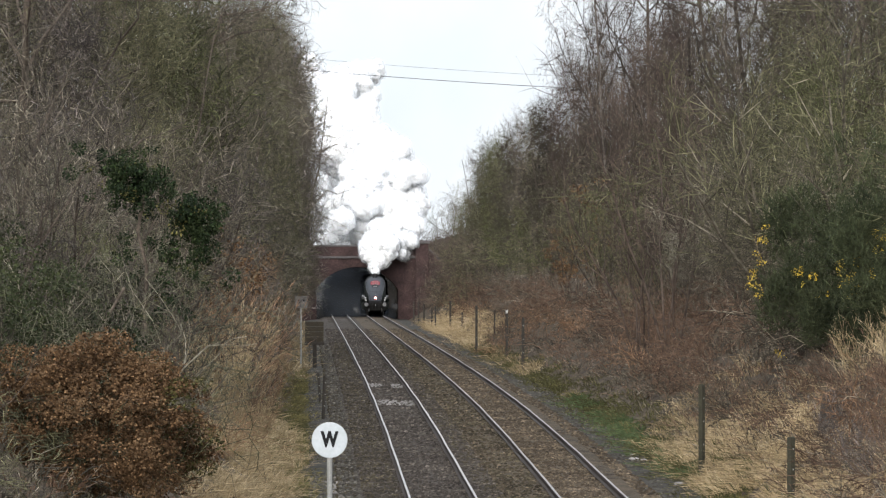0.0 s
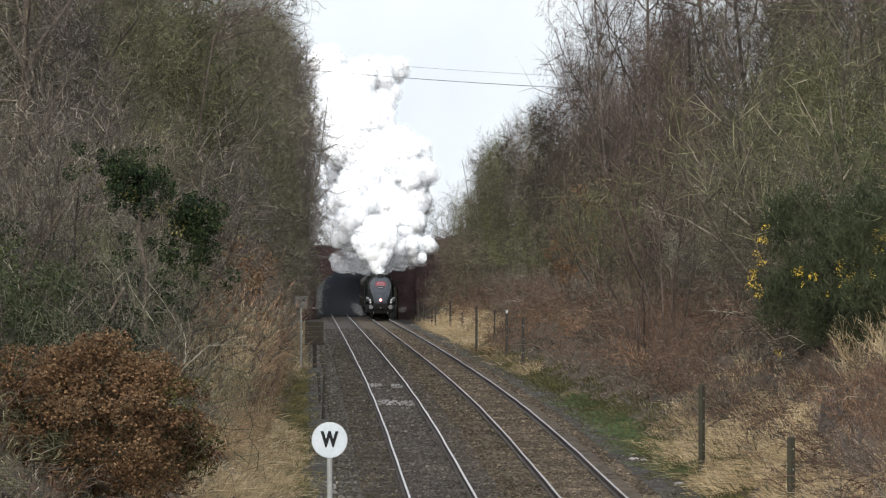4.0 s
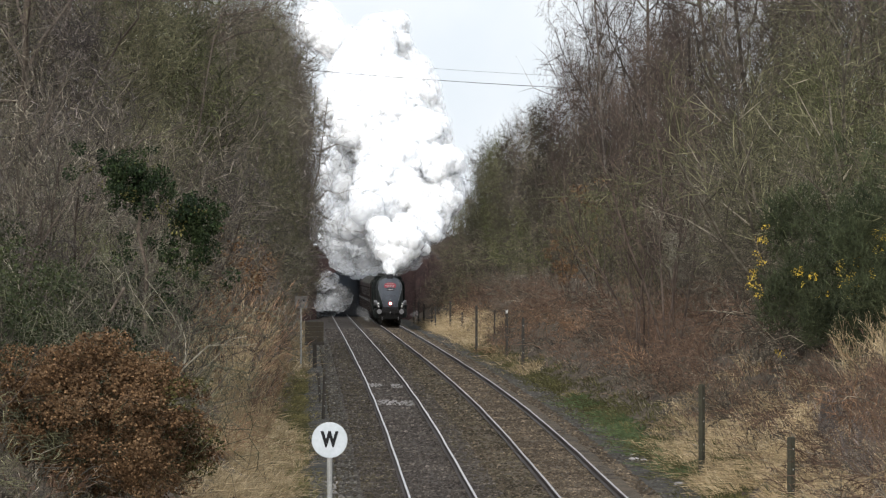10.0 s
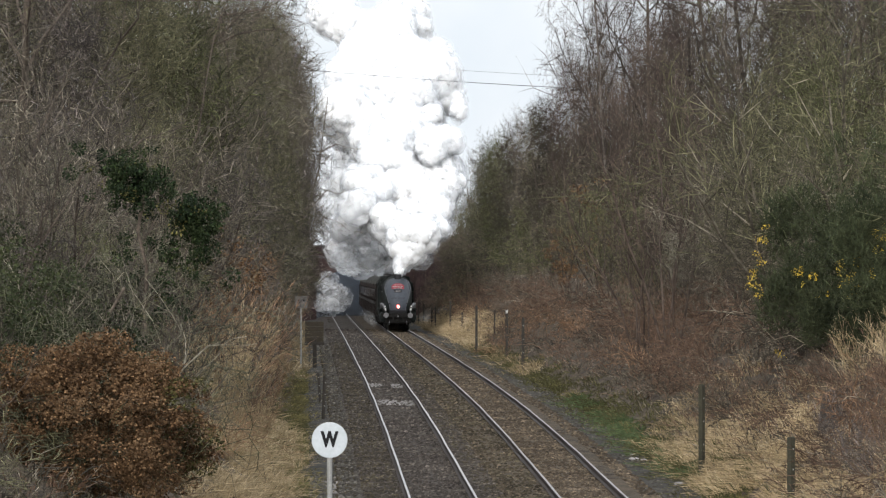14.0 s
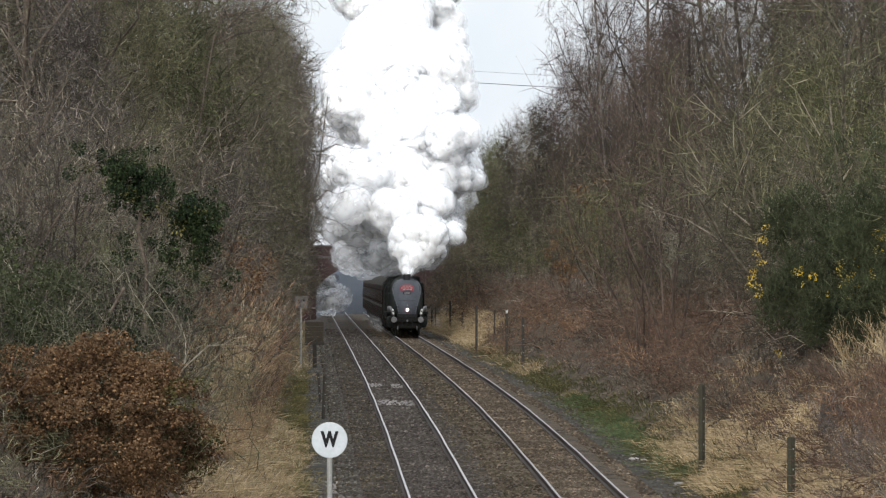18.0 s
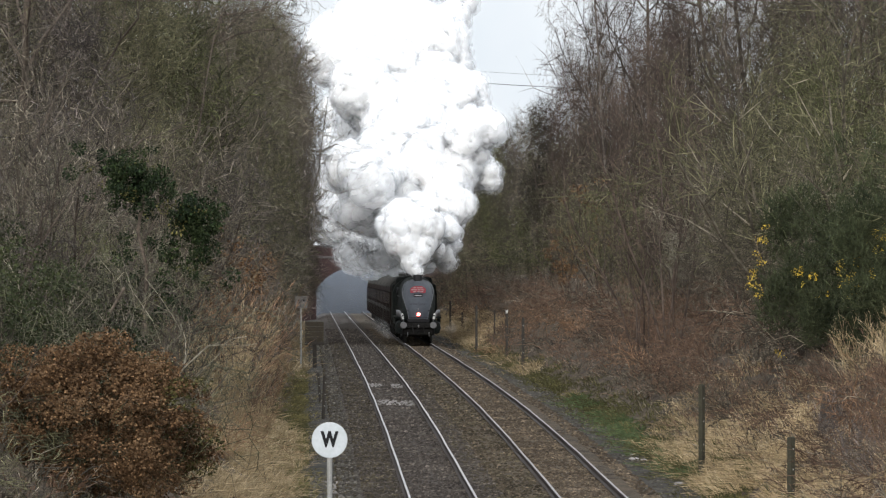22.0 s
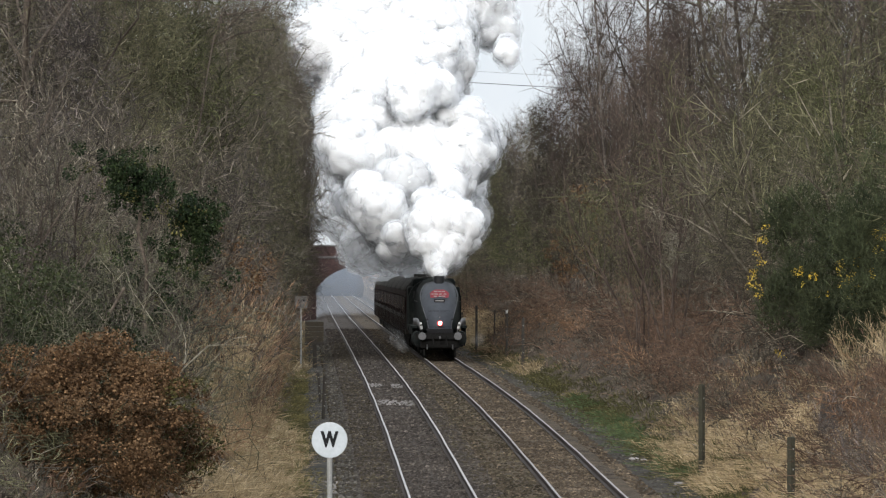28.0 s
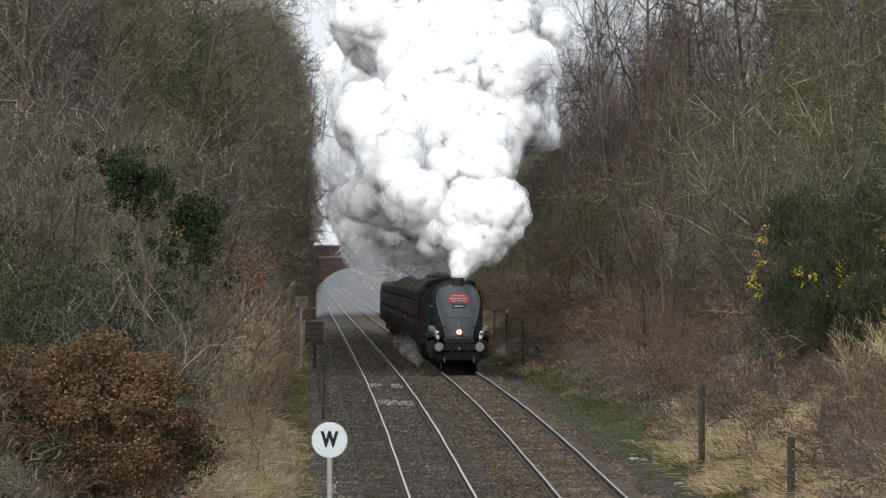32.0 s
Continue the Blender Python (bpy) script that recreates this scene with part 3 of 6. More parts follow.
        part("cab_side", box(x * 1.5, 14.4, 2.25, 0.06, 2.2, 1.5, 0.02), M_LOCO, holder)
        part("cab_spectacle", box(x * 1.1, 13.34, 3.05, 0.34, 0.05, 0.4, 0.03), M_GLASS, holder)
        part("handrail", rod((x * 1.22, 3.6, 2.75), (x * 1.22, 12.8, 2.75), 0.02, sides=6), M_BUFFER, holder)
    part("coupling_hook", rod((0, 0.26, 1.02), (0, -0.1, 0.98), 0.05), M_SILVER, holder)
    bm = bmesh.new()
    for k in range(5):
        rod((0.05 * (-1) ** k, -0.08, 0.96 - 0.09 * k), (-0.05 * (-1) ** k, -0.06, 0.86 - 0.09 * k), 0.022, sides=6, bm=bm)
    part("coupling_chain", bm, M_UNDER, holder, "hanging screw coupling")
    for x in (-0.35, 0.3):
        part("brake_hose", rod((x, 0.2, 1.1), (x + 0.05, 0.1, 0.6), 0.035), M_UNDER, holder)
    lamp = part("headlamp", rod((0, 0.32, 1.7), (0, 0.17, 1.7), 0.13, 0.13, 20), M_LAMPRIM, holder, "lit electric headlamp")
    part("lens", rod((0, 0.17, 1.7), (0, 0.15, 1.7), 0.085, 0.085, 20), M_LAMP, lamp, "glowing white lens")
    # chimney in its recess
    part("chimney", loft([[(0.27 * math.copysign(abs(math.cos(a)) ** 0.7, math.cos(a)), c + 0.5 * math.copysign(abs(math.sin(a)) ** 0.7, math.sin(a)), z) for a in np.linspace(0, 2 * math.pi, 20, endpoint=False)] for z, c in ((3.3, 2.75), (3.8, 2.85), (4.02, 2.9))]), M_BLACK, holder)
    # headboard with unreadable lettering
    zc, yc = 3.12, nose_front(3.12) - 0.16
    hb = part("headboard", loft([[(x, yy, z) for x, z in [(-0.44, zc - 0.17), (0.44, zc - 0.17), (0.47, zc + 0.05), (0.36, zc + 0.16), (0.2, zc + 0.23), (-0.2, zc + 0.23), (-0.36, zc + 0.16), (-0.47, zc + 0.05)]] for yy in (yc, yc + 0.04)]), M_RED, holder, "red headboard with white lettering")
    for z, xs in ((zc + 0.13, (-0.2, 0.0, 0.19)), (zc + 0.01, (-0.33, -0.16, 0.05, 0.27)), (zc - 0.1, (-0.2, 0.03, 0.22))):
        for x in xs:
            part("lettering_bar", box(x, yc - 0.008, z, 0.15, 0.01, 0.045), M_LETTER, hb)
    pl = part("plate", box(0, nose_front(2.82) - 0.1, 2.8, 0.52, 0.03, 0.15, 0.01), M_BLACK, holder)
    part("lettering_bar", box(0, nose_front(2.82) - 0.12, 2.8, 0.4, 0.01, 0.045), M_LETTER, pl)
    part("lifting_lug", box(0, nose_front(2.0) - 0.03, 2.0, 0.04, 0.06, 0.06), M_SILVER, holder)
    for z in (1.52, 2.3):
        part("door_seam", box(0, nose_front(z) - 0.016, z, 1.1, 0.012, 0.018), M_BLACK, holder)
    # cab roof and frames
    arch = [(1.33 * math.cos(a), 2.75 + 1.12 * math.sin(a) ** 0.9) for a in np.linspace(0, math.pi, 17)]
    part("cab", loft([[(1.33, y, 1.5)] + [(x, y, z) for x, z in arch] + [(-1.33, y, 1.5)] for y in (13.4, 15.6)]), M_LOCO, holder)
    part("main_frames", box(0, 7.6, 0.85, 1.15, 13.0, 0.6), M_UNDER, holder)
    wheels = []
    for y, r, nm in ((1.6, 0.48, "bogie_wheelset"), (3.5, 0.48, "bogie_wheelset"), (5.6, 1.015, "driving_wheelset"), (7.8, 1.015, "driving_wheelset"), (10.0, 1.015, "driving_wheelset"), (12.9, 0.56, "trailing_wheelset")):
        bm = rod((-0.8, 0, 0), (0.8, 0, 0), 0.09, sides=10)
        for x in (-0.73, 0.73):
            bm = rod((x - 0.07, 0, 0), (x + 0.07, 0, 0), r, sides=28, bm=bm)
            for a in range(8):
                bm = box(x * 1.11, r * 0.5 * math.cos(a * math.pi / 4), r * 0.5 * math.sin(a * math.pi / 4), 0.03, r * 0.75, 0.06, bm=bm, rot=Matrix.Rotation(a * math.pi / 4, 4, "X"))
        w = part(nm, bm, M_UNDER, holder)
        wheels.append((w, y, r))
    for x in (-1.0, 1.0):
        part("coupling_rod", box(x, 7.8, 0.78, 0.06, 4.9, 0.12, 0.02), M_SILVER, holder, "bright steel coupling rod")
    return holder, wheels


def vehicle_wheels(holder, places, r=0.46):
    for y in places:
        bm = rod((-0.8, y, r), (0.8, y, r), 0.08, sides=8)
        for x in (-0.73, 0.73):
            bm = rod((x - 0.06, y, r), (x + 0.06, y, r), r, sides=20, bm=bm)
        part("wheelset", bm, M_UNDER, holder)


def tender():
    holder = thing("tender", "dark corridor tender heaped with coal behind the locomotive", "tender")
    part("body", box(0, 3.1, 2.3, 2.66, 6.0, 2.3, 0.12), M_LOCO, holder)
    part("tank_top", box(0, 3.1, 3.62, 2.2, 5.6, 0.5, 0.18), M_LOCO, holder)
    part("underframe", box(0, 3.1, 0.95, 2.2, 6.0, 0.4, 0.03), M_UNDER, holder)
    vehicle_wheels(holder, (0.9, 2.5, 4.1, 5.6), 0.63)
    return holder


def coach():
    holder = thing("coach", "maroon and beige passenger coach with sooty roof", "railway coach", "coaches of the train")
    L = 19.9
    # body: lower panels, window band, roof as lofts along the coach
    low = [(1.33, 0.95), (1.41, 1.5), (1.41, 2.02)]
    up = [(1.41, 2.02), (1.40, 2.6), (1.36, 3.22)]
    top = [(1.38, 3.22), (1.3, 3.43), (1.1, 3.64), (0.75, 3.83), (0.35, 3.93), (0, 3.96)]

    def full(sec):
        return [(x, z) for x, z in sec] + [(-x, z) for x, z in sec[::-1] if x > 0.001]

    def skin(sec, extra=0.0):
        return loft([[(x, y, z) for x, z in full(sec)] for y in (0.0 - extra, L + extra)])

    part("lower_body", skin(low), M_CREAM, holder, "dusty beige lower panels")
    part("window_band", skin(up), M_MAROON, holder, "dark maroon upper panels")
    part("roof", skin(top, 0.06), M_ROOF, holder, "soot-black ribbed roof", True)
    for k in range(9):
        y = 1.6 + k * 2.1
        part("roof_rib", loft([[(x * 1.01, yy, z + 0.02) for x, z in full(top)] for yy in (y - 0.06, y + 0.06)]), M_RIB, holder)
        for sx in (-1, 1):
            part("window", box(sx * 1.40, y, 2.52, 0.05, 1.25, 0.72, 0.02), M_GLASS, holder)
    for y in (0.8, 6.6, 13.2, 19.1):
        for sx in (-1, 1):
            part("door", box(sx * 1.405, y, 1.5, 0.05, 0.62, 1.0, 0.02), M_CREAM, holder)
            part("door_window", box(sx * 1.39, y, 2.55, 0.05, 0.5, 0.66, 0.02), M_GLASS, holder)
    for k in range(11):
        y = 0.45 + k * 1.9
        for sx in (-1, 1):
            part("door_pillar", box(sx * 1.412, y, 1.95, 0.035, 0.16, 2.0, 0.01), M_MAROON if k % 3 else M_UNDER, holder)
    for y in (0.8, 6.6, 13.2, 19.1):
        for sx in (-1, 1):
            part("door_handle", rod((sx * 1.44, y + 0.22, 1.75), (sx * 1.44, y + 0.22, 1.95), 0.02, sides=6), M_BUFFER, holder)
    for k in range(5):
        part("roof_vent", box(0.35 * (-1) ** k, 2.2 + 3.9 * k, 4.0, 0.34, 0.5, 0.16, 0.04), M_ROOF, holder)
    for y in (-0.15, L + 0.15):
        part("gangway", box(0, y, 2.3, 1.1, 0.3, 2.2, 0.05), M_UNDER, holder)
    part("underframe", box(0, L / 2, 0.82, 2.3, L - 0.5, 0.26), M_UNDER, holder)
    for y in (3.0, L - 3.0):
        part("bogie_frame", box(0, y, 0.5, 2.1, 3.4, 0.36, 0.04), M_UNDER, holder)
    for y in (7.6, 12.2):
        part("battery_box", box(0, y, 0.55, 2.2, 1.8, 0.5, 0.03), M_UNDER, holder)
    vehicle_wheels(holder, (1.7, 4.3, L - 4.3, L - 1.7))
    return holder


loco, loco_wheels = locomotive()
tender_ob = tender()
coaches = [coach()]
for i in range(7):
    coaches.append(copy_thing(coaches[0], Matrix()))


def front_y(t):
    return 652.0 - 12.2 * t + 0.0268 * t * t


# ---- steam ----
def puff_mesh(seed, subdiv=4):
    rng = np.random.RandomState(seed)
    bm = bmesh.new()
    bmesh.ops.create_icosphere(bm, subdivisions=subdiv, radius=1.0)
    me = bpy.data.meshes.new("steam_puff")
    bm.to_mesh(me)
    bm.free()
    n = len(me.vertices)
    co = np.empty(n * 3)
    me.vertices.foreach_get("co", co)
    co = co.reshape(-1, 3)
    big = rng.normal(size=(9, 3))
    big /= np.linalg.norm(big, axis=1)[:, None]
    small = rng.normal(size=(70, 3))
    small /= np.linalg.norm(small, axis=1)[:, None]
    tiny = rng.normal(size=(420, 3))
    tiny /= np.linalg.norm(tiny, axis=1)[:, None]
    h = np.ones(n) * 0.55
    for seeds, wide, high in ((big, 0.75, 0.25), (small, 0.32, 0.18), (tiny, 0.13, 0.09)):
        d = np.clip(co @ seeds.T, -1, 1)
        h += high * np.sqrt(np.clip(1 - (np.arccos(d) / wide) ** 2, 0, 1)).max(1)
    h += np.array([0.10 * noise.noise(Vector(c) * 2.5 + Vector((seed, 0, 0))) + 0.04 * noise.noise(Vector(c) * 9.0) for c in co])
    co *= h[:, None]
    me.vertices.foreach_set("co", co.ravel())
    me.polygons.foreach_set("use_smooth", [True] * len(me.polygons))
    me.materials.append(M_STEAM)
    me.update()
    return me


PUFFS = [puff_mesh(i, 4) for i in range(4)]


VORONOI_SPAN = 0.75


def billow(balls, cell, lumps, seed):
    """One cloud of steam: balls (x, y, z, r) that run into one another, with a cauliflower skin. Returns the mesh and its middle."""
    mid = Vector([sum(b[k] for b in balls) / len(balls) for k in range(3)])
    mb = bpy.data.metaballs.new("billow")
    mb.resolution = mb.render_resolution = cell
    mb.threshold = 0.5
    for x, y, z, r in balls:
        el = mb.elements.new()
        el.co = Vector((x, y, z)) - mid
        el.radius, el.stiffness = r * 2.0, 1.3
    tmp = new("billow_source_%s" % "abcdefghijklmnop"[seed], mb)
    dg = bpy.context.evaluated_depsgraph_get()
    me = bpy.data.meshes.new_from_object(tmp.evaluated_get(dg))
    bpy.data.objects.remove(tmp)
    bpy.data.metaballs.remove(mb)
    n = len(me.vertices)
    co = np.empty(n * 3)
    no = np.empty(n * 3)
    me.vertices.foreach_get("co", co)
    me.vertices.foreach_get("normal", no)
    co, no = co.reshape(-1, 3), no.reshape(-1, 3)
    off = Vector((seed * 7.3, seed * 3.1, 0))
    h = np.zeros(n)
    warp = np.array([noise.noise_vector(Vector(c) / (0.8 * lumps) + off) for c in co]) * 0.25 * lumps
    for size, high in ((lumps * 1.5, 0.8 * lumps), (lumps * 0.7, 0.36 * lumps), (lumps * 0.33, 0.13 * lumps)):
        d = np.array([noise.voronoi(Vector(c) / size + off)[0][0] for c in co + warp])
        h += high * (np.sqrt(np.clip(1.0 - (d / VORONOI_SPAN) ** 2, 0, 1)) - 0.6)
    h *= 0.7 if 4 <= seed <= 7 else 0.85
    if seed == 0:
        h *= np.clip((co[:, 2] - co[:, 2].min()) / 1.4, 0.05, 1)
    co += no * h[:, None]
    me.vertices.foreach_set("co", co.ravel())
    me.polygons.foreach_set("use_smooth", [True] * len(me.polygons))
    me.materials.clear()
    me.materials.append(M_STEAM)
    me.update()
    return me, mid


def veil(me, parent, out, mat, seed):
    """A thin ragged skin of steam a little way outside a billow."""
    skin = me.copy()
    n = len(skin.vertices)
    co, no = np.empty(n * 3), np.empty(n * 3)
    skin.vertices.foreach_get("co", co)
    skin.vertices.foreach_get("normal", no)
    co, no = co.reshape(-1, 3), no.reshape(-1, 3)
    wave = np.sin(co @ np.array([3.1, 1.7, 2.3]) + seed) * np.cos(co @ np.array([-1.9, 2.7, 3.3]) + 2 * seed)
    co = co + no * (out * (1 + 0.5 * wave))[:, None]
    skin.vertices.foreach_set("co", co.ravel())
    skin.materials.clear()
    skin.materials.append(mat)
    skin.update()
    ob = new("steam_veil", skin)
    ob.parent = parent


def steam():
    """A plume that trails from the chimney, in billows that roll and drift as they ride along."""
    holder = thing("steam_plume", "billowing white exhaust steam trailing from the chimney", "steam")
    rng = random.Random(11)
    groups = []
    # the jet out of the chimney
    jet = []
    for i in range(34):
        h = 3.2 * (i + 0.5) / 34
        k = 0.06 + 0.46 * h
        jet.append((0.2 * h + k * rng.uniform(-1, 1) * 0.85, 2.95 + 0.9 * h + k * rng.uniform(-0.5, 1), 3.95 + h, 0.19 + 0.26 * h * rng.uniform(0.6, 1.15)))
    groups.append((jet, 0.11, 0.6))
    # the tower above it
    for h0, h1, count, lump in ((1.6, 7.5, 34, 1.0), (6.5, 12.5, 30, 0.75), (11.5, 21.0, 30, 0.55)):
        balls = []
        for i in range(count):
            h = h0 + (h1 - h0) * (i + 0.5) / count
            right = 0.4 + 0.55 * min(h, 6) - 1.0 * smooth(9, 19, h)
            left = -4.2 - 0.16 * (h - 5) if h > 5 else -0.3 - 0.68 * h
            x = rng.uniform(left + 0.9, max(left + 1.0, right - 1.4))
            r = rng.uniform(1.1, 2.0) * (0.5 + 0.5 * smooth(2, 8, h))
            if i % 4 == 0:
                x, r = right - rng.uniform(0.6, 1.1), rng.uniform(0.6, 1.1) * (0.6 + 0.4 * smooth(2, 6, h))
            balls.append((x, 6 + 1.8 * h + rng.uniform(-2, 3), 4 + h, r))
        groups.append((balls, 0.19, lump))
    # what hangs behind, over the coaches
    for g in range(4):
        balls = []
        for i in range(36):
            q = (g + (i + 0.5) / 36) / 4
            r = rng.uniform(1.0, 2.1) * (0.8 + 0.4 * q)
            h = rng.uniform(1.6 + r, 10 + 9 * q) if i % 2 else rng.uniform(0.15 + 2.4 * q + 0.9 * r, 6.5 + q)
            balls.append((rng.uniform(-4.2 - 1.2 * q + 0.6 * r, 2.0 + 0.4 * q - 0.5 * r), 12 + 190 * q, 4.2 + h, r))
        groups.append((balls, 0.24, 0.75))
    # lobes that swell out on the right-hand side
    for cx, cy, cz, wide in ((2.7, 18, 12.0, 1.1), (1.3, 7.5, 6.6, 0.62)):
        groups.append(([(cx + rng.uniform(-1.3, 1.3) * wide, cy + rng.uniform(-1.5, 1.5), cz + rng.uniform(-1.5, 1.5) * wide, rng.uniform(0.45, 1.0) * wide) for i in range(13)], 0.15, 0.65))
    made = []
    for k, (balls, cell, lumps) in enumerate(groups):
        me, mid = billow(balls, cell, lumps, k)
        if 4 <= k <= 7:
            me.materials[0] = M_STEAM_OLD
        if k == 0:
            root = Vector((0.0, 2.9, 3.9))
            me.transform(Matrix.Translation(mid - root))
            mid = root
        ob = new("billow", me)
        ob.parent = holder
        for v, mat in enumerate(M_VEILS):
            veil(me, ob, (0.1, 0.24)[v] * (0.55 if k == 0 else 1.0), mat, k * 3 + v)
        ob.matrix_basis = Matrix.Translation(mid)
        made.append((ob, mid, 0.0 if k == 0 else (1.0 if k < 4 or k > 7 else 0.25), k))
    return holder, made


plume, puffs = steam()


def wisps(label, spots, seed):
    """Thin low steam."""
    holder = thing("drifting_steam", label, "steam")
    rng = random.Random(seed)
    for x, y, z, size in spots:
        ob = new("steam_puff", WISP_PUFFS[rng.randrange(4)])
        ob.parent = holder
        ob.matrix_basis = pose(x, y, z, 0, 0, rng.uniform(0, 360))
        ob.scale = (size, size, size * 0.8)
    return holder


WISP_PUFFS = []
for i in range(4):
    me = PUFFS[i].copy()
    me.materials.clear()
    me.materials.append(M_WISP)
    WISP_PUFFS.append(me)
rw = random.Random(8)
arch_steam = wisps("thin white steam drifting under the bridge arch", [(rw.uniform(-2.6, 0.3 - 0.07 * k), rw.uniform(-7, 8), 0.4 + 0.15 * k + rw.uniform(0, 0.5), rw.uniform(0.7, 1.15)) for k in range(20)], 1)
drain_steam = wisps("thin steam from the cylinders beside the wheels", [(-1.75 - 0.05 * k, 2.5 + 4.0 * k, 0.45 + 0.09 * k, 0.28 + 0.05 * k) for k in range(7)] + [(1.95, 4.0, 0.8, 0.33), (2.1, 9.0, 0.9, 0.36)], 2)
for ob in arch_steam.children:
    ob.material_slots[0].link = "OBJECT"
    ob.material_slots[0].material = M_ARCH
low_steam = wisps("ragged shreds of steam sinking over the coach roofs", [(rw.uniform(-3.8, 0.9), 13 + 5.0 * k, 4.9 + rw.uniform(-0.2, 0.9), rw.uniform(1.0, 1.7)) for k in range(34)], 4)
for ob in low_steam.children:
    ob.material_slots[0].link = "OBJECT"
    ob.material_slots[0].material = M_SHRED
right_steam = wisps("ragged shreds of steam blown down beside the train", [(0.9 + (0.6 + 0.42 * k / 3) * rw.random() * 1.5, 6 + 1.3 * k, 4.9 + 0.27 * k + rw.uniform(-0.3, 0.5), rw.uniform(0.8, 1.3)) for k in range(18)], 6)
for ob in right_steam.children:
    ob.material_slots[0].link = "OBJECT"
    ob.material_slots[0].material = M_VEILS[1]
M_HAZE = steam_material("lingering_haze", 0.075, 0.03, (0.72, 0.8, 0.92), 1.6)


def bank_of_haze(mat):
    """A soft rounded bank of thin steam."""
    bm = bmesh.new()
    bmesh.ops.create_icosphere(bm, subdivisions=4, radius=1.0)
    for v in bm.verts:
        v.co *= 1 + 0.06 * noise.noise(v.co * 1.4)
    for f in bm.faces:
        f.smooth = True
    me = bpy.data.meshes.new("steam_puff")
    bm.to_mesh(me)
    bm.free()
    me.materials.append(mat)
    return me


HAZE_MESH = bank_of_haze(M_HAZE)
SMOKE_MESH = bank_of_haze(M_SMOKE)
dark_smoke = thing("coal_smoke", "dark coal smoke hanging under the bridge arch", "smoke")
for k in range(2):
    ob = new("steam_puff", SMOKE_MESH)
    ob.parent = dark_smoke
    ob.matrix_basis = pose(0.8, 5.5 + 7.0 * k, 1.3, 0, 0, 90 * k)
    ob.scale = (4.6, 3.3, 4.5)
haze = thing("lingering_steam", "faint bluish steam haze lingering beyond the bridge arch", "steam")
for k in range(3):
    ob = new("steam_puff", HAZE_MESH)
    ob.parent = haze
    ob.matrix_basis = pose((-0.8, 0.9, 0.0)[k], 14 + 26 * k, 2.0, 0, 0, 70 * k)
    ob.scale = (6.6, 6.6, 4.6)

# ---- plants ----
def tubes(segs, sides):
    """Tapered prisms for segments (p, q, r1, r2); a tip of no radius closes to a point."""
    P = np.array([s[0] for s in segs], float)
    Q = np.array([s[1] for s in segs], float)
    R1 = np.array([s[2] for s in segs], float)
    R2 = np.array([s[3] for s in segs], float)
    D = Q - P
    D /= np.maximum(np.linalg.norm(D, axis=1), 1e-6)[:, None]
    ref = np.where(np.abs(D[:, 2:3]) > 0.9, np.array([[1.0, 0, 0]]), np.array([[0, 0, 1.0]]))
    U = np.cross(D, ref)
    U /= np.linalg.norm(U, axis=1)[:, None]
    V = np.cross(D, U)
    verts, faces, base = [], [], 0
    tip = R2 <= 1e-6
    for pick, pointed in ((~tip, False), (tip, True)):
        m = int(pick.sum())
        if not m:
            continue
        ring1 = [P[pick] + R1[pick][:, None] * (U[pick] * math.cos(a) + V[pick] * math.sin(a)) for a in np.linspace(0, 2 * math.pi, sides, endpoint=False)]
        if pointed:
            pts = np.stack(ring1 + [Q[pick]], 1)
            k = sides + 1
            idx = base + np.arange(m)[:, None] * k
            for i in range(sides):
                faces.append(np.hstack([idx + i, idx + (i + 1) % sides, idx + sides, idx + sides]))
        else:
            ring2 = [Q[pick] + R2[pick][:, None] * (U[pick] * math.cos(a) + V[pick] * math.sin(a)) for a in np.linspace(0, 2 * math.pi, sides, endpoint=False)]
            pts = np.stack(ring1 + ring2, 1)
            k = 2 * sides
            idx = base + np.arange(m)[:, None] * k
            for i in range(sides):
                j = (i + 1) % sides
                faces.append(np.hstack([idx + i, idx + j, idx + sides + j, idx + sides + i]))
        verts.append(pts.reshape(-1, 3))
        base += m * k
    return np.concatenate(verts), np.concatenate(faces)


def bent(rng, d, angle):
    """The direction d turned by about that angle to any side."""
    a = Vector((rng.gauss(0, 1), rng.gauss(0, 1), rng.gauss(0, 1)))
    side = (a - d * a.dot(d)).normalized()
    return (d * math.cos(angle) + side * math.sin(angle)).normalized()


def sprout(rng, segs, p, d, length, r, level, c):
    """A shoot that bends, tapers and forks; c names how, level by level."""
    last = level == c["levels"]
    steps = 1 if last and not c.get("curl") else c["steps"][level]
    step = length / steps
    for i in range(steps):
        w = c["wander"] * (c.get("sway", 1.0) if level == 0 else 1.0)
        d = (d + Vector((rng.gauss(0, w), rng.gauss(0, w), rng.gauss(0, w) + c["lift"][level]))).normalized()
        q = p + d * step
        r2 = 0.0 if last and i == steps - 1 else max(c["thin"], r * (1 - 0.75 / steps))
        segs[level].append((tuple(p), tuple(q), r, r2))
        p, r = q, max(r2, c["thin"])
        if not last and (i + 1) / steps > c["bare"][level]:
            k = c["kids"][level]
            k = int(k) + (rng.random() < k - int(k))
            for _ in range(k):
                ln = length * rng.uniform(*c["ratio"][level]) * (1 - 0.45 * i / steps)
                sprout(rng, segs, p, bent(rng, d, radians(rng.uniform(*c["fork"]))), ln, max(c["thin"], r * 0.62), level + 1, c)


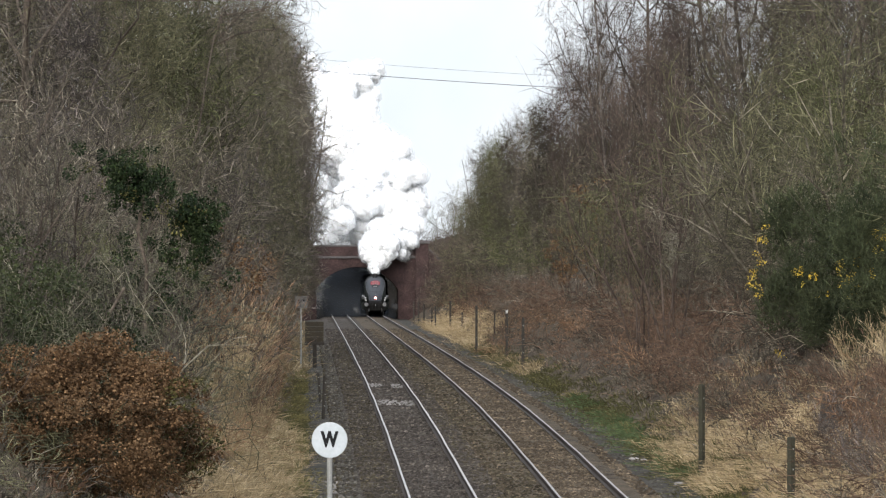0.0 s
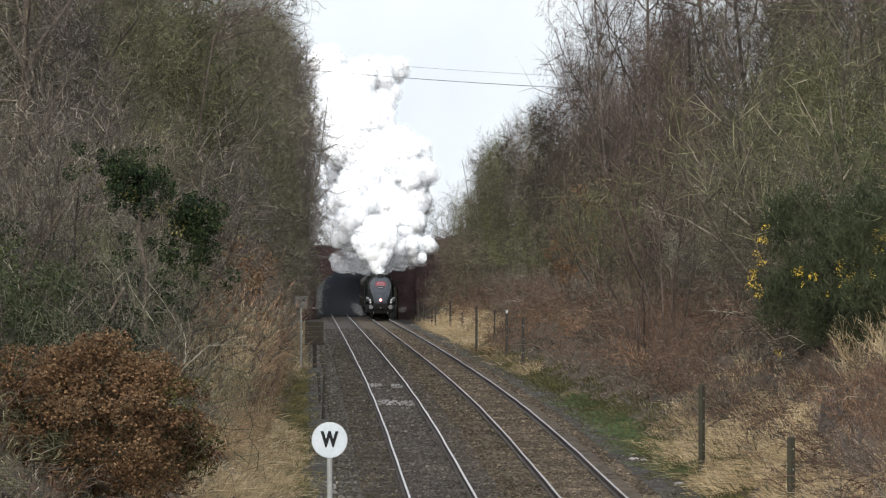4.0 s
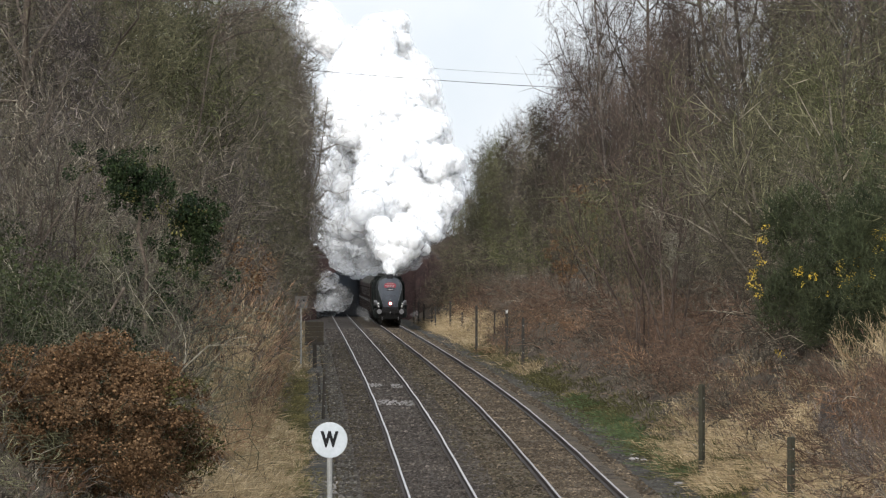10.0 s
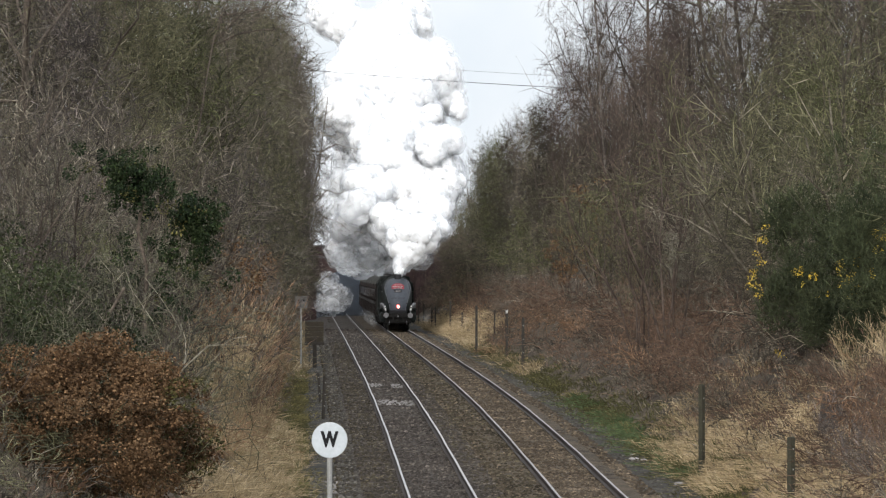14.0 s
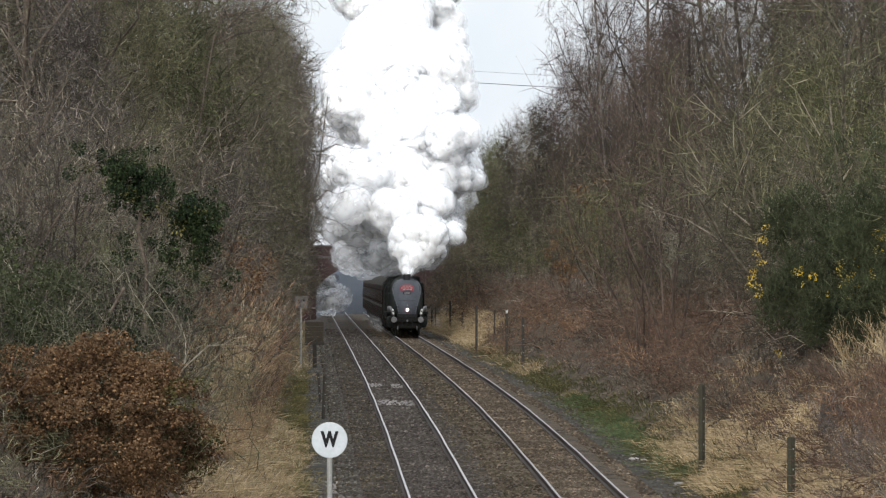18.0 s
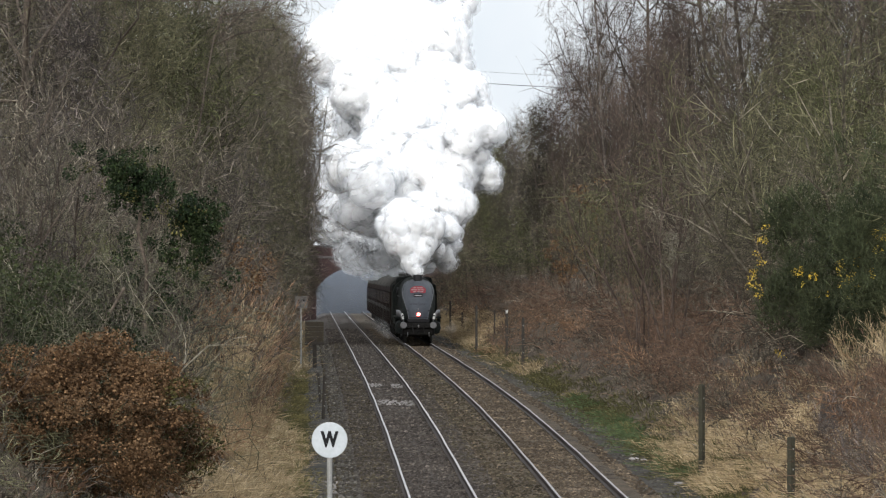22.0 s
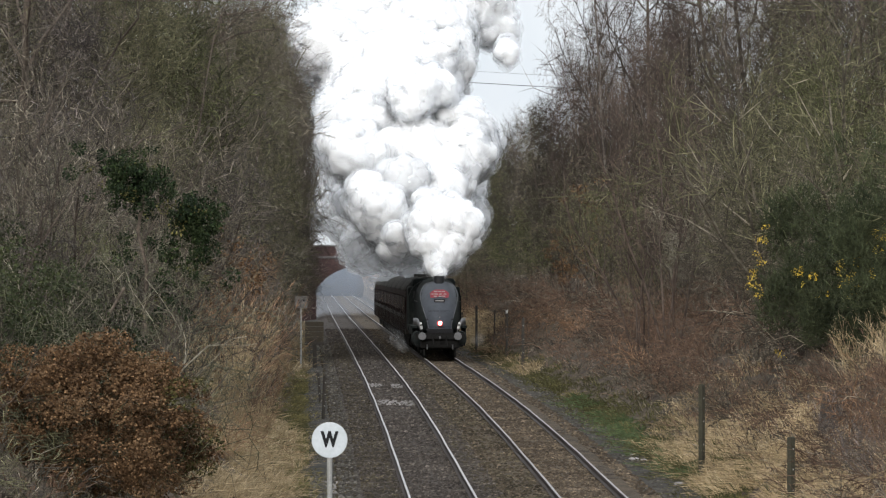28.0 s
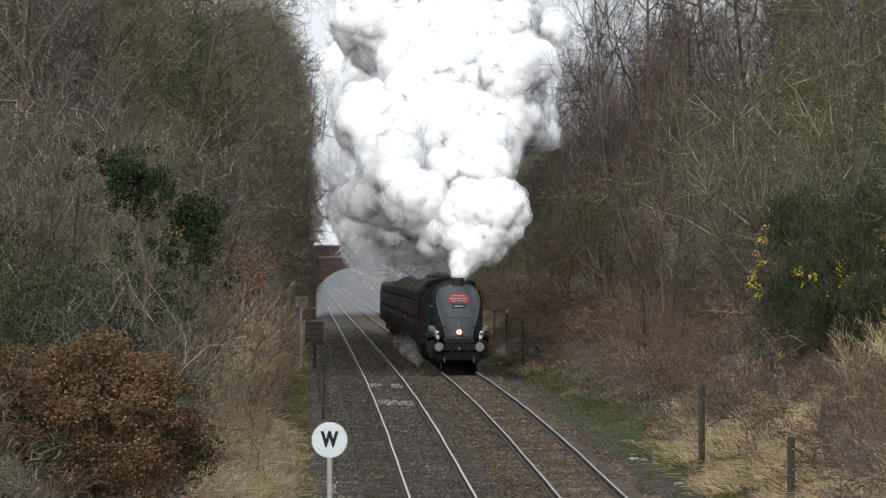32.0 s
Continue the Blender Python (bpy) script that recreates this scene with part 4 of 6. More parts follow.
TALL = dict(levels=4, steps=(9, 5, 3, 2, 1), wander=0.22, sway=0.6, lift=(0.06, 0.05, 0.02, 0.0, 0.0), bare=(0.25, 0.25, 0.2, 0.0), kids=(1.5, 1.7, 1.75, 1.9),
            ratio=((0.42, 0.62), (0.36, 0.6), (0.4, 0.65), (0.5, 0.9)), fork=(34, 78), thin=0.0075)
FAR = dict(TALL, levels=3, steps=(8, 5, 3, 1), kids=(1.8, 2.1, 2.6), ratio=((0.42, 0.62), (0.36, 0.6), (0.45, 0.8)), thin=0.014)
BIRCH = dict(TALL, wander=0.13, sway=0.35, lift=(0.12, 0.03, -0.06, -0.22, -0.35), bare=(0.3, 0.25, 0.15, 0.0), fork=(30, 60), kids=(1.8, 2.0, 2.3, 2.8), thin=0.006)
STEM = dict(levels=3, steps=(6, 3, 2, 1), wander=0.17, lift=(0.04, 0.05, 0.03, 0.0), bare=(0.2, 0.1, 0.0), kids=(1.6, 1.7, 1.7), ratio=((0.3, 0.55), (0.35, 0.65), (0.5, 0.9)), fork=(20, 55), thin=0.008)
CROOK = dict(STEM, wander=0.26, lift=(0.05, 0.02, -0.02, 0.0), fork=(35, 80), kids=(1.5, 1.6, 1.8), ratio=((0.4, 0.7), (0.4, 0.7), (0.4, 0.8)), thin=0.0055)
CANE = dict(levels=2, steps=(6, 2, 1), wander=0.17, lift=(-0.15, -0.05, 0.0), bare=(0.1, 0.0), kids=(1.2, 1.5), ratio=((0.2, 0.45), (0.4, 0.8)), fork=(25, 75), thin=0.0075)
WAND = dict(levels=2, steps=(4, 2, 1), wander=0.09, lift=(0.03, 0.04, 0.0), bare=(0.15, 0.0), kids=(1.4, 1.6), ratio=((0.25, 0.5), (0.4, 0.8)), fork=(12, 38), thin=0.0075)


def chain(segs, sides=7):
    """One welded tube along segments that follow one another."""
    rings = []
    pts = [Vector(segs[0][0])] + [Vector(s[1]) for s in segs]
    rad = [segs[0][2] * 1.25] + [max(s[3], 0.004) for s in segs]
    for i, p in enumerate(pts):
        d = (pts[min(i + 1, len(pts) - 1)] - pts[max(i - 1, 0)]).normalized()
        u = d.cross(Vector((0, 1, 0.01))).normalized()
        w = d.cross(u)
        rings.append([p + rad[i] * (u * math.cos(a) + w * math.sin(a)) for a in np.linspace(0, 2 * math.pi, sides, endpoint=False)])
    verts = np.array([tuple(q) for r in rings for q in r])
    faces = []
    for i in range(len(rings) - 1):
        for j in range(sides):
            k = (j + 1) % sides
            faces.append((i * sides + j, i * sides + k, (i + 1) * sides + k, (i + 1) * sides + j))
    return verts, np.array(faces)


def twig_cloud(seed, clumps, per, length, r, up=0.5):
    """Fine crooked twigs that fork, filling rounded clumps (x, y, z, radius, half height)."""
    rng = np.random.RandomState(seed)
    segs = []
    for x, y, z, rad, hh in clumps:
        for _ in range(int(per * 0.33)):
            d = rng.normal(size=3)
            d *= rng.uniform(0.2, 1.0) ** 0.4 / np.linalg.norm(d)
            p = np.array([x, y, z]) + d * np.array([rad, rad, hh])
            w = rng.normal(size=3) * 0.7 + d * 0.6 + np.array([0, 0, 0.5 * up])
            w *= length * rng.uniform(0.4, 1.0) / np.linalg.norm(w)
            r1 = r * rng.uniform(0.7, 1.4)
            q = p + 0.6 * w
            segs.append((p, q, r1, r1 * 0.75))
            for k in range(2 + rng.randint(2)):
                v = w * rng.uniform(0.5, 0.9) + rng.normal(size=3) * 0.32 * length
                a = p + w * rng.uniform(0.25, 0.6) if k else q
                segs.append((a, a + v * 0.8, r1 * 0.75, 0.0))
    return tubes(segs, 3)


def arching_crown(seed, lobes, shoots, length, r, droop=0.5):
    """Crooked shoots that arch out of rounded lobes (x, y, z, radius, half height) and fork into fine twigs."""
    rng = np.random.RandomState(seed)
    size = np.array([l[3] * l[4] for l in lobes])
    segs = []
    for k in range(shoots):
        x, y, z, rad, hh = lobes[rng.choice(len(lobes), p=size / size.sum())]
        d = rng.normal(size=3)
        d /= np.linalg.norm(d)
        p = np.array([x, y, z]) + d * np.array([rad, rad, hh]) * rng.uniform(0.45, 0.95)
        w = d * 0.7 + rng.normal(size=3) * 0.55 + np.array([0, 0, 0.45])
        w /= np.linalg.norm(w)
        ln = length * rng.uniform(0.5, 1.3) / 4
        r1 = r * rng.uniform(0.6, 1.3) * (2.3 if rng.rand() < 0.14 else 0.9)
        for i in range(4):
            w = w + rng.normal(size=3) * 0.4 - np.array([0, 0, droop * 0.25 * i])
            w /= np.linalg.norm(w)
            q = p + w * ln
            segs.append((p, q, r1, r1 * 0.8 if i < 3 else 0.0))
            p, r1 = q, r1 * 0.8
            for _ in range(2 if i < 3 else 0):
                v = w * 0.6 + rng.normal(size=3) * 0.6
                v *= length * rng.uniform(0.15, 0.4) / np.linalg.norm(v)
                segs.append((p - w * ln * rng.uniform(0, 0.8), p + v, r1 * 0.75, 0.0))
    return tubes(segs, 3)


def crooked_stem(rng, height, r0, lean=0.0):
    """One bent trunk that tapers to a tip."""
    segs, p, r = [], Vector((0, 0, -0.3)), r0
    d = Vector((lean + rng.uniform(-0.1, 0.1), rng.uniform(-0.1, 0.1), 1)).normalized()
    for i in range(7):
        d = (d + Vector((rng.gauss(0, 0.16), rng.gauss(0, 0.16), 0.1))).normalized()
        q = p + d * height / 7
        segs.append((tuple(p), tuple(q), r, r * 0.78))
        p, r = q, r * 0.78
    return chain(segs, 6)


def mound_meshes(seed, size, shoots):
    """A rounded bush; size 1 is about four metres high."""
    rng = random.Random(seed)
    lobes = [(0, 0, 1.7 * size, 1.5 * size, 1.5 * size)]
    for k in range(int(9 * size)):
        a = rng.uniform(0, 6.28)
        lobes.append((1.25 * size * math.cos(a), 1.25 * size * math.sin(a), rng.uniform(0.5, 3.0) * size, rng.uniform(0.6, 1.0) * size ** 0.5, rng.uniform(0.5, 0.9) * size ** 0.5))
    out = [("stem", quick_mesh("stem", *crooked_stem(rng, rng.uniform(2.2, 3.2) * size, 0.06 * size, rng.uniform(-0.3, 0.3)), M_BARK, True)) for k in range(3)]
    return out + [("crown", quick_mesh("crown", *arching_crown(seed, lobes, shoots, 0.95, 0.0068), M_TWIG))]


def dense_tree_meshes(seed, shoots=1900):
    """A tall bushy tree, about thirteen metres, twiggy from low down to the top."""
    rng = random.Random(seed)
    lobes = []
    for k in range(26):
        a, h = rng.uniform(0, 6.28), 1.5 + 10.3 * (k + rng.random()) / 26
        q = 1.9 * math.sin(math.pi * min(1, 0.15 + 0.8 * h / 13)) * math.sqrt(rng.random())
        lobes.append((q * math.cos(a), q * math.sin(a), h, rng.uniform(0.9, 1.5), rng.uniform(0.8, 1.3)))
    return [("trunk", quick_mesh("trunk", *crooked_stem(rng, 12.0, 0.15), M_BARK, True)),
            ("crown", quick_mesh("crown", *arching_crown(seed, lobes, shoots, 1.35, 0.0095, 0.3), M_TWIG))]


def bare_tree_meshes(seed, height, c, lean=0.0, trunks=1, r0=0.15, fill=0, fine=0.010):
    """The trunk or trunks, and the crown of limbs and twigs."""
    rng = random.Random(seed)
    segs = [[] for _ in range(c["levels"] + 1)]
    out = []
    for k in range(trunks):
        a = rng.uniform(0, 2 * math.pi)
        tilt = (0.05 if trunks == 1 else 0.22) + rng.uniform(0, 0.1)
        d = Vector((math.cos(a) * tilt + lean, math.sin(a) * tilt, 1)).normalized()
        n0 = len(segs[0])
        sprout(rng, segs, Vector((0.3 * math.cos(a) * (trunks > 1), 0.3 * math.sin(a) * (trunks > 1), -0.3)), d, height * rng.uniform(0.85, 1.05), r0 * (1.0 if trunks == 1 else 0.6), 0, c)
        out.append(("trunk" if trunks == 1 else "stem", quick_mesh("trunk", *chain(segs[0][n0:]), M_BARK, True)))
    rest = []
    base = 0
    first = 3 if c["levels"] > 3 else 2
    lv1, lf1 = tubes(sum(segs[1:first], []), 4)
    out.append(("limb_frame", quick_mesh("limb_frame", lv1, lf1, M_BARK, True)))
    for lv in range(first, c["levels"] + 1):
        if segs[lv]:
            v, f = tubes(segs[lv], 3)
            rest.append((v, f + base))
            base += len(v)
    if fill:
        spots = []
        for k in range(14):
            a, q = rng.uniform(0, 6.28), math.sqrt(rng.random())
            spots.append((0.3 * height * q * math.cos(a) + lean * height * 0.7, 0.3 * height * q * math.sin(a), height * rng.uniform(0.4, 0.9), 0.15 * height, 0.14 * height))
        v, f = twig_cloud(seed, spots, fill // 14, 0.055 * height, fine)
        rest.append((v, f + base))
    out.append(("crown", quick_mesh("crown", np.concatenate([a for a, b in rest]), np.concatenate([b for a, b in rest]), M_TWIG)))
    return out


def thicket_mesh(seed, stems, height, spread, c, up=0.8, r=0.02):
    """Many stems that spring from one patch of ground."""
    rng = random.Random(seed)
    segs = [[] for _ in range(c["levels"] + 1)]
    for k in range(stems):
        a, q = rng.uniform(0, 2 * math.pi), math.sqrt(rng.random())
        p = Vector((spread * 0.6 * q * math.cos(a), spread * 0.6 * q * math.sin(a), -0.15))
        a += rng.gauss(0, 0.8)
        out = rng.uniform(0.1, 1.0) * (1 - up) * 2
        sprout(rng, segs, p, Vector((out * math.cos(a), out * math.sin(a), rng.uniform(0.6, 1.1))).normalized(), height * rng.uniform(0.6, 1.15), r * rng.uniform(0.7, 1.3), 0, c)
    v, f = tubes(sum(segs, []), 3)
    return quick_mesh("stems", v, f, M_TWIG)


def leaf_cloud(seed, clumps, per, size, droop=0.0):
    """Folded leaves scattered over rounded clumps (x, y, z, radius)."""
    rng = np.random.RandomState(seed)
    C, A, B = [], [], []
    for x, y, z, r in clumps:
        k = int(per * r * r)
        d = rng.normal(size=(k, 3))
        d /= np.linalg.norm(d, axis=1)[:, None]
        rad = r * rng.uniform(0.35, 1.0, k) ** 0.5 * (1 + 0.22 * np.sin(5 * d[:, 0] + seed) * np.cos(6 * d[:, 2] + x))
        C.append(np.array([x, y, z]) + d * rad[:, None] * np.array([1, 1, 0.85]))
        a = rng.normal(size=(k, 3)) + d * 0.8 - np.array([0, 0, droop])
        A.append(a / np.linalg.norm(a, axis=1)[:, None])
        b = np.cross(A[-1], rng.normal(size=(k, 3)))
        B.append(b / np.linalg.norm(b, axis=1)[:, None])
    C, A, B = np.concatenate(C), np.concatenate(A), np.concatenate(B)
    n = len(C)
    sz = size * rng.uniform(0.6, 1.3, n)[:, None]
    N = np.cross(A, B)
    pts = np.stack([C, C + sz * (0.5 * A + 0.34 * B + 0.1 * N), C + sz * A, C + sz * (0.5 * A - 0.34 * B + 0.1 * N)], 1).reshape(-1, 3)
    idx = np.arange(n)[:, None] * 4
    faces = np.concatenate([np.hstack([idx, idx + 1, idx + 2, idx + 2]), np.hstack([idx, idx + 2, idx + 3, idx + 3])])
    return pts, faces


KINDS = {}


def stock(key, made):
    KINDS[key] = made


def plant(name, label, category, group, key, s, y, scale=1.0, mats=None, turn=None, sink=0.0, wide=1.0):
    """One plant on the bank, s metres to the right of the left track's middle; its parts come from the stock."""
    turn = random.uniform(0, 360) if turn is None else turn
    x, yy, z = on_line(s, y, ground_z(s, y) - sink)
    holder = thing(name, label, category, group, pose(x, yy, z, 0, 0, turn))
    holder.scale = (scale * wide, scale * wide, scale)
    for nm, me in KINDS[key]:
        ob = new(nm, me)
        ob.parent = holder
        if nm not in ("trunk", "stem"):
            ob["kind"] = "stuff"
        if mats and mats.get(nm):
            ob.material_slots[0].link = "OBJECT"
            ob.material_slots[0].material = mats[nm]
    return holder


for i in range(4):
    stock(("tall", i), bare_tree_meshes(20 + i, 11.5, TALL, 0.05, fill=2000, fine=0.006))
    stock(("far", i), bare_tree_meshes(40 + i, 11.5, FAR, 0.03, r0=0.14, fill=900, fine=0.014))
for i in range(3):
    stock(("coppice", i), bare_tree_meshes(60 + i, 6.4, STEM, 0.0, trunks=5, r0=0.08, fill=1200, fine=0.008))
    stock(("bramble", i), [("cane_tangle", thicket_mesh(90 + i, 25, 2.0, 2.2, CANE, 0.35, 0.014))])
    stock(("wands", i), [("wand_mass", thicket_mesh(100 + i, 33, 2.9, 1.6, WAND, 0.75, 0.016))])
    rg = random.Random(70 + i)
    spots = [(rg.uniform(-1.6, 1.6), rg.uniform(-1.6, 1.6), rg.uniform(0.4, 3.6), rg.uniform(0.7, 1.2), rg.uniform(0.6, 1.0)) for k in range(13)]
    stock(("scrub", i), [("stem", quick_mesh("stem", *chain([((0, 0, -0.2), (0.1, 0, 1.0), 0.06, 0.04), ((0.1, 0, 1.0), (0.05, 0.1, 2.2), 0.04, 0.03), ((0.05, 0.1, 2.2), (0.2, 0, 3.4), 0.03, 0.01)], 5), M_BARK)), ("crown", quick_mesh("crown", *twig_cloud(70 + i, spots, 125, 0.85, 0.0075, 0.35), M_TWIG))])
for i in range(2):
    stock(("birch", i), bare_tree_meshes(80 + i, 12.0, BIRCH, 0.0, r0=0.14, fill=3200, fine=0.0055))

for i in range(3):
    stock(("crook", i), bare_tree_meshes(190 + i, 4.0, CROOK, 0.0, trunks=5, r0=0.03))
for i in range(4):
    stock(("mound", i), mound_meshes(140 + i, 1.0, 800))
    stock(("knoll", i), mound_meshes(170 + i, 1.8, 1900))
for i in range(3):
    stock(("dense", i), dense_tree_meshes(150 + i))

random.seed(5)
NAME_OF = {M_TWIG: "grey-brown", M_TWIG_OLIVE: "olive-tinged", M_TWIG_DARK: "dark brown", M_TWIG_RED: "reddish-brown", M_PALE: "pale grey", M_LICHEN: "lichen-pale", M_TWIG_MAUVE: "mauve-grey", M_TWIG_MOSS: "moss-green", M_RUSSET: "russet", M_STRAW: "straw-coloured"}
LEFT = "trees on the left bank"
RIGHT = "trees on the right bank"


def tree(s, y, key, scale, mat, group, bark=M_BARK, turn=None, wide=1.0):
    kind = {"birch": "silver_birch", "coppice": "coppiced_shrub", "crook": "crooked_shrub", "scrub": "bare_shrub", "mound": "twiggy_bush", "knoll": "twiggy_bush"}.get(key[0], "bare_tree")
    what = {"birch": "bare silver birch with pale trunk and fine %s twigs", "coppice": "many-stemmed bare shrub with %s twigs on the bank", "crook": "open bare shrub with crooked %s branches", "mound": "rounded leafless bush with arching %s twigs on the bank", "knoll": "large rounded leafless bush with arching %s twigs", "scrub": "dense leafless scrub bush with %s twigs on the bank"}.get(key[0], "leafless winter tree with %s twigs on the bank")
    return plant(kind, what % NAME_OF[mat], "tree" if kind in ("silver_birch", "bare_tree") else "shrub", group, key, s, y, scale, {"trunk": bark, "stem": bark, "limb_frame": M_TWIG_DARK if key[0] == "birch" else bark, "crown": mat}, turn, wide=wide)


def woods(side, rows, group, wide=1.0):
    """Rows of trees along one bank; they stand closer to one another the nearer they are."""
    for s0, y0, y1, gap, lo, hi, pool in rows:
        y = y0 + random.uniform(0, gap)
        while y < y1:
            key = ("tall" if y < 300 or (side < 0 and s0 < 9 and y < 430) else "far", random.randrange(4))
            tree(side * (s0 + random.uniform(-1.0, 1.0)) + (0 if side < 0 else 1.7), y, key, random.uniform(lo, hi), random.choice(pool), group, wide=wide)
            y += (gap + y * 0.03) * random.uniform(0.7, 1.3)


woods(-1, ((8.6, 235, 330, 12.0, 0.95, 1.1, (M_TWIG, M_TWIG_OLIVE)), (8.0, 350, 655, 14.0, 1.1, 1.3, (M_TWIG, M_TWIG, M_TWIG_OLIVE)), (5.3, 440, 655, 8.0, 0.62, 0.85, (M_TWIG, M_TWIG_OLIVE)), (11.5, 172, 640, 12.0, 1.0, 1.2, (M_TWIG_OLIVE, M_TWIG, M_TWIG_MAUVE)), (14.5, 158, 400, 16.0, 1.05, 1.3, (M_TWIG_OLIVE, M_TWIG_MAUVE)), (20.0, 150, 230, 14.0, 1.1, 1.4, (M_TWIG_OLIVE, M_TWIG))), LEFT, wide=0.82)
woods(1, ((14.5, 190, 300, 9.0, 0.9, 1.1, (M_TWIG_OLIVE, M_TWIG_OLIVE, M_TWIG)),), RIGHT, wide=0.8)
woods(1, ((12.2, 205, 860, 12.0, 0.6, 0.85, (M_TWIG_MOSS, M_TWIG, M_TWIG, M_TWIG_OLIVE)), (15.6, 340, 760, 14.0, 0.75, 1.0, (M_TWIG_OLIVE, M_TWIG_DARK, M_TWIG)), (21.0, 190, 420, 22.0, 0.85, 1.1, (M_TWIG, M_TWIG_DARK))), RIGHT, wide=0.62)


def scrub(side, s0, s1, y0, y1, gap, lo, hi, pool, group):
    y = y0
    while y < y1:
        tree(side * random.uniform(s0, s1) + (0 if side < 0 else 1.7), y, ("scrub", random.randrange(3)), random.uniform(lo, hi), random.choice(pool), group)
        y += (gap + 0.022 * y) * random.uniform(0.7, 1.3)


SL, SR = "shrubs on the left bank", "shrubs on the right bank"
scrub(-1, 8.5, 11.5, 165, 660, 9.0, 0.9, 1.4, (M_TWIG, M_TWIG_OLIVE, M_TWIG_OLIVE), SL)
scrub(-1, 11.5, 16.0, 150, 500, 9.0, 1.1, 1.7, (M_TWIG, M_TWIG, M_TWIG_OLIVE, M_TWIG_OLIVE), SL)
scrub(-1, 4.6, 7.4, 480, 656, 6.0, 0.7, 1.0, (M_TWIG, M_TWIG_DARK, M_TWIG_RED), SL)
scrub(-1, 6.0, 8.0, 300, 655, 5.0, 0.7, 1.1, (M_TWIG, M_TWIG_OLIVE, M_TWIG_RED), SL)
scrub(-1, 5.5, 9.0, 690, 980, 6.0, 0.8, 1.2, (M_TWIG, M_RUSSET, M_TWIG_OLIVE), SL)
scrub(1, 10.0, 13.0, 200, 680, 3.0, 0.8, 1.3, (M_TWIG, M_TWIG_MOSS, M_TWIG_OLIVE), SR)
scrub(1, 13.0, 18.0, 170, 560, 9.0, 1.0, 1.6, (M_TWIG, M_TWIG_OLIVE, M_TWIG_OLIVE, M_TWIG_DARK), SR)
scrub(1, 6.0, 11.0, 860, 1500, 8.0, 0.8, 1.3, (M_STRAW, M_RUSSET, M_TWIG, M_TWIG_OLIVE), SR)
scrub(1, 6.8, 13.0, 670, 880, 2.0, 1.0, 1.5, (M_TWIG_DARK, M_TWIG, M_TWIG_RED), SR)
for k in range(26):
    tree(-9.0 + 0.8 * k + random.uniform(-0.5, 0.5), 1520 + 7.0 * (k * 5 % 26), ("scrub", k % 3), random.uniform(1.3, 2.0), random.choice((M_TWIG_DARK, M_TWIG, M_TWIG_OLIVE)), "shrubs at the far end of the line")
scrub(1, 7.4, 11.5, 520, 657, 1.0, 1.0, 1.4, (M_TWIG_OLIVE, M_TWIG, M_TWIG_RED), SR)
scrub(-1, 8.5, 13, -60, 80, 9.0, 0.6, 0.9, (M_TWIG, M_TWIG_OLIVE), SL)
scrub(1, 9.0, 13, -60, 90, 9.0, 0.6, 0.9, (M_TWIG, M_TWIG_RED), SR)
scrub(1, 6.6, 9.0, 600, 656, 2.0, 0.6, 0.9, (M_TWIG, M_TWIG_RED), SR)

# rounded bushes and dense trees that stand out on both banks
SHADE = {"O": M_TWIG_OLIVE, "G": M_TWIG_MOSS, "T": M_TWIG, "P": M_TWIG_MAUVE, "A": M_PALE, "R": M_RUSSET, "D": M_TWIG_DARK, "E": M_TWIG_RED}
for k, (s, y, sc, shade, wide) in enumerate(((-6.2, 300, 1.2, "O", 0.8), (-7.2, 240, 1.0, "G", 0.9), (-5.4, 345, 1.4, "O", 0.6), (-5.2, 372, 1.45, "T", 0.6), (-5.0, 400, 1.25, "O", 0.6), (-4.9, 420, 0.95, "G", 0.6), (-6.2, 262, 0.8, "T", 0.8), (-5.9, 330, 0.8, "T", 0.7), (-8.0, 200, 0.85, "O", 0.9), (-9.3, 182, 0.72, "P", 1.0), (-11.6, 195, 0.68, "O", 1.0), (-5.6, 312, 1.15, "T", 0.6), (-5.3, 450, 1.3, "O", 0.6), (-5.1, 490, 1.3, "T", 0.6), (-5.0, 530, 1.3, "O", 0.6), (-4.9, 575, 1.2, "T", 0.6), (-9.5, 225, 1.05, "O", 0.9), (-12.5, 230, 1.0, "T", 1.0), (-10.5, 270, 1.2, "G", 1.0), (-14.5, 205, 0.9, "O", 1.0), (-8.2, 380, 1.5, "O", 0.8), (-5.3, 325, 1.3, "T", 0.7), (-5.0, 336, 1.35, "O", 0.5), (-5.5, 355, 1.45, "P", 0.8), (-5.0, 385, 1.5, "T", 0.55), (-5.1, 412, 1.5, "O", 0.75), (-5.0, 432, 1.5, "T", 0.55), (-5.0, 470, 1.5, "P", 0.75), (-4.9, 510, 1.5, "O", 0.55), (-4.8, 552, 1.5, "T", 0.7), (-4.7, 600, 1.4, "O", 0.55), (-4.6, 632, 1.2, "T", 0.5), (-6.4, 306, 1.2, "P", 0.7), (-7.2, 275, 1.15, "T", 0.8), (-4.6, 362, 1.35, "T", 0.68), (-4.5, 428, 1.4, "O", 0.68), (-4.4, 500, 1.35, "P", 0.7))):
    tree(s, y, ("dense", k % 3), sc, SHADE[shade], LEFT, wide=wide)
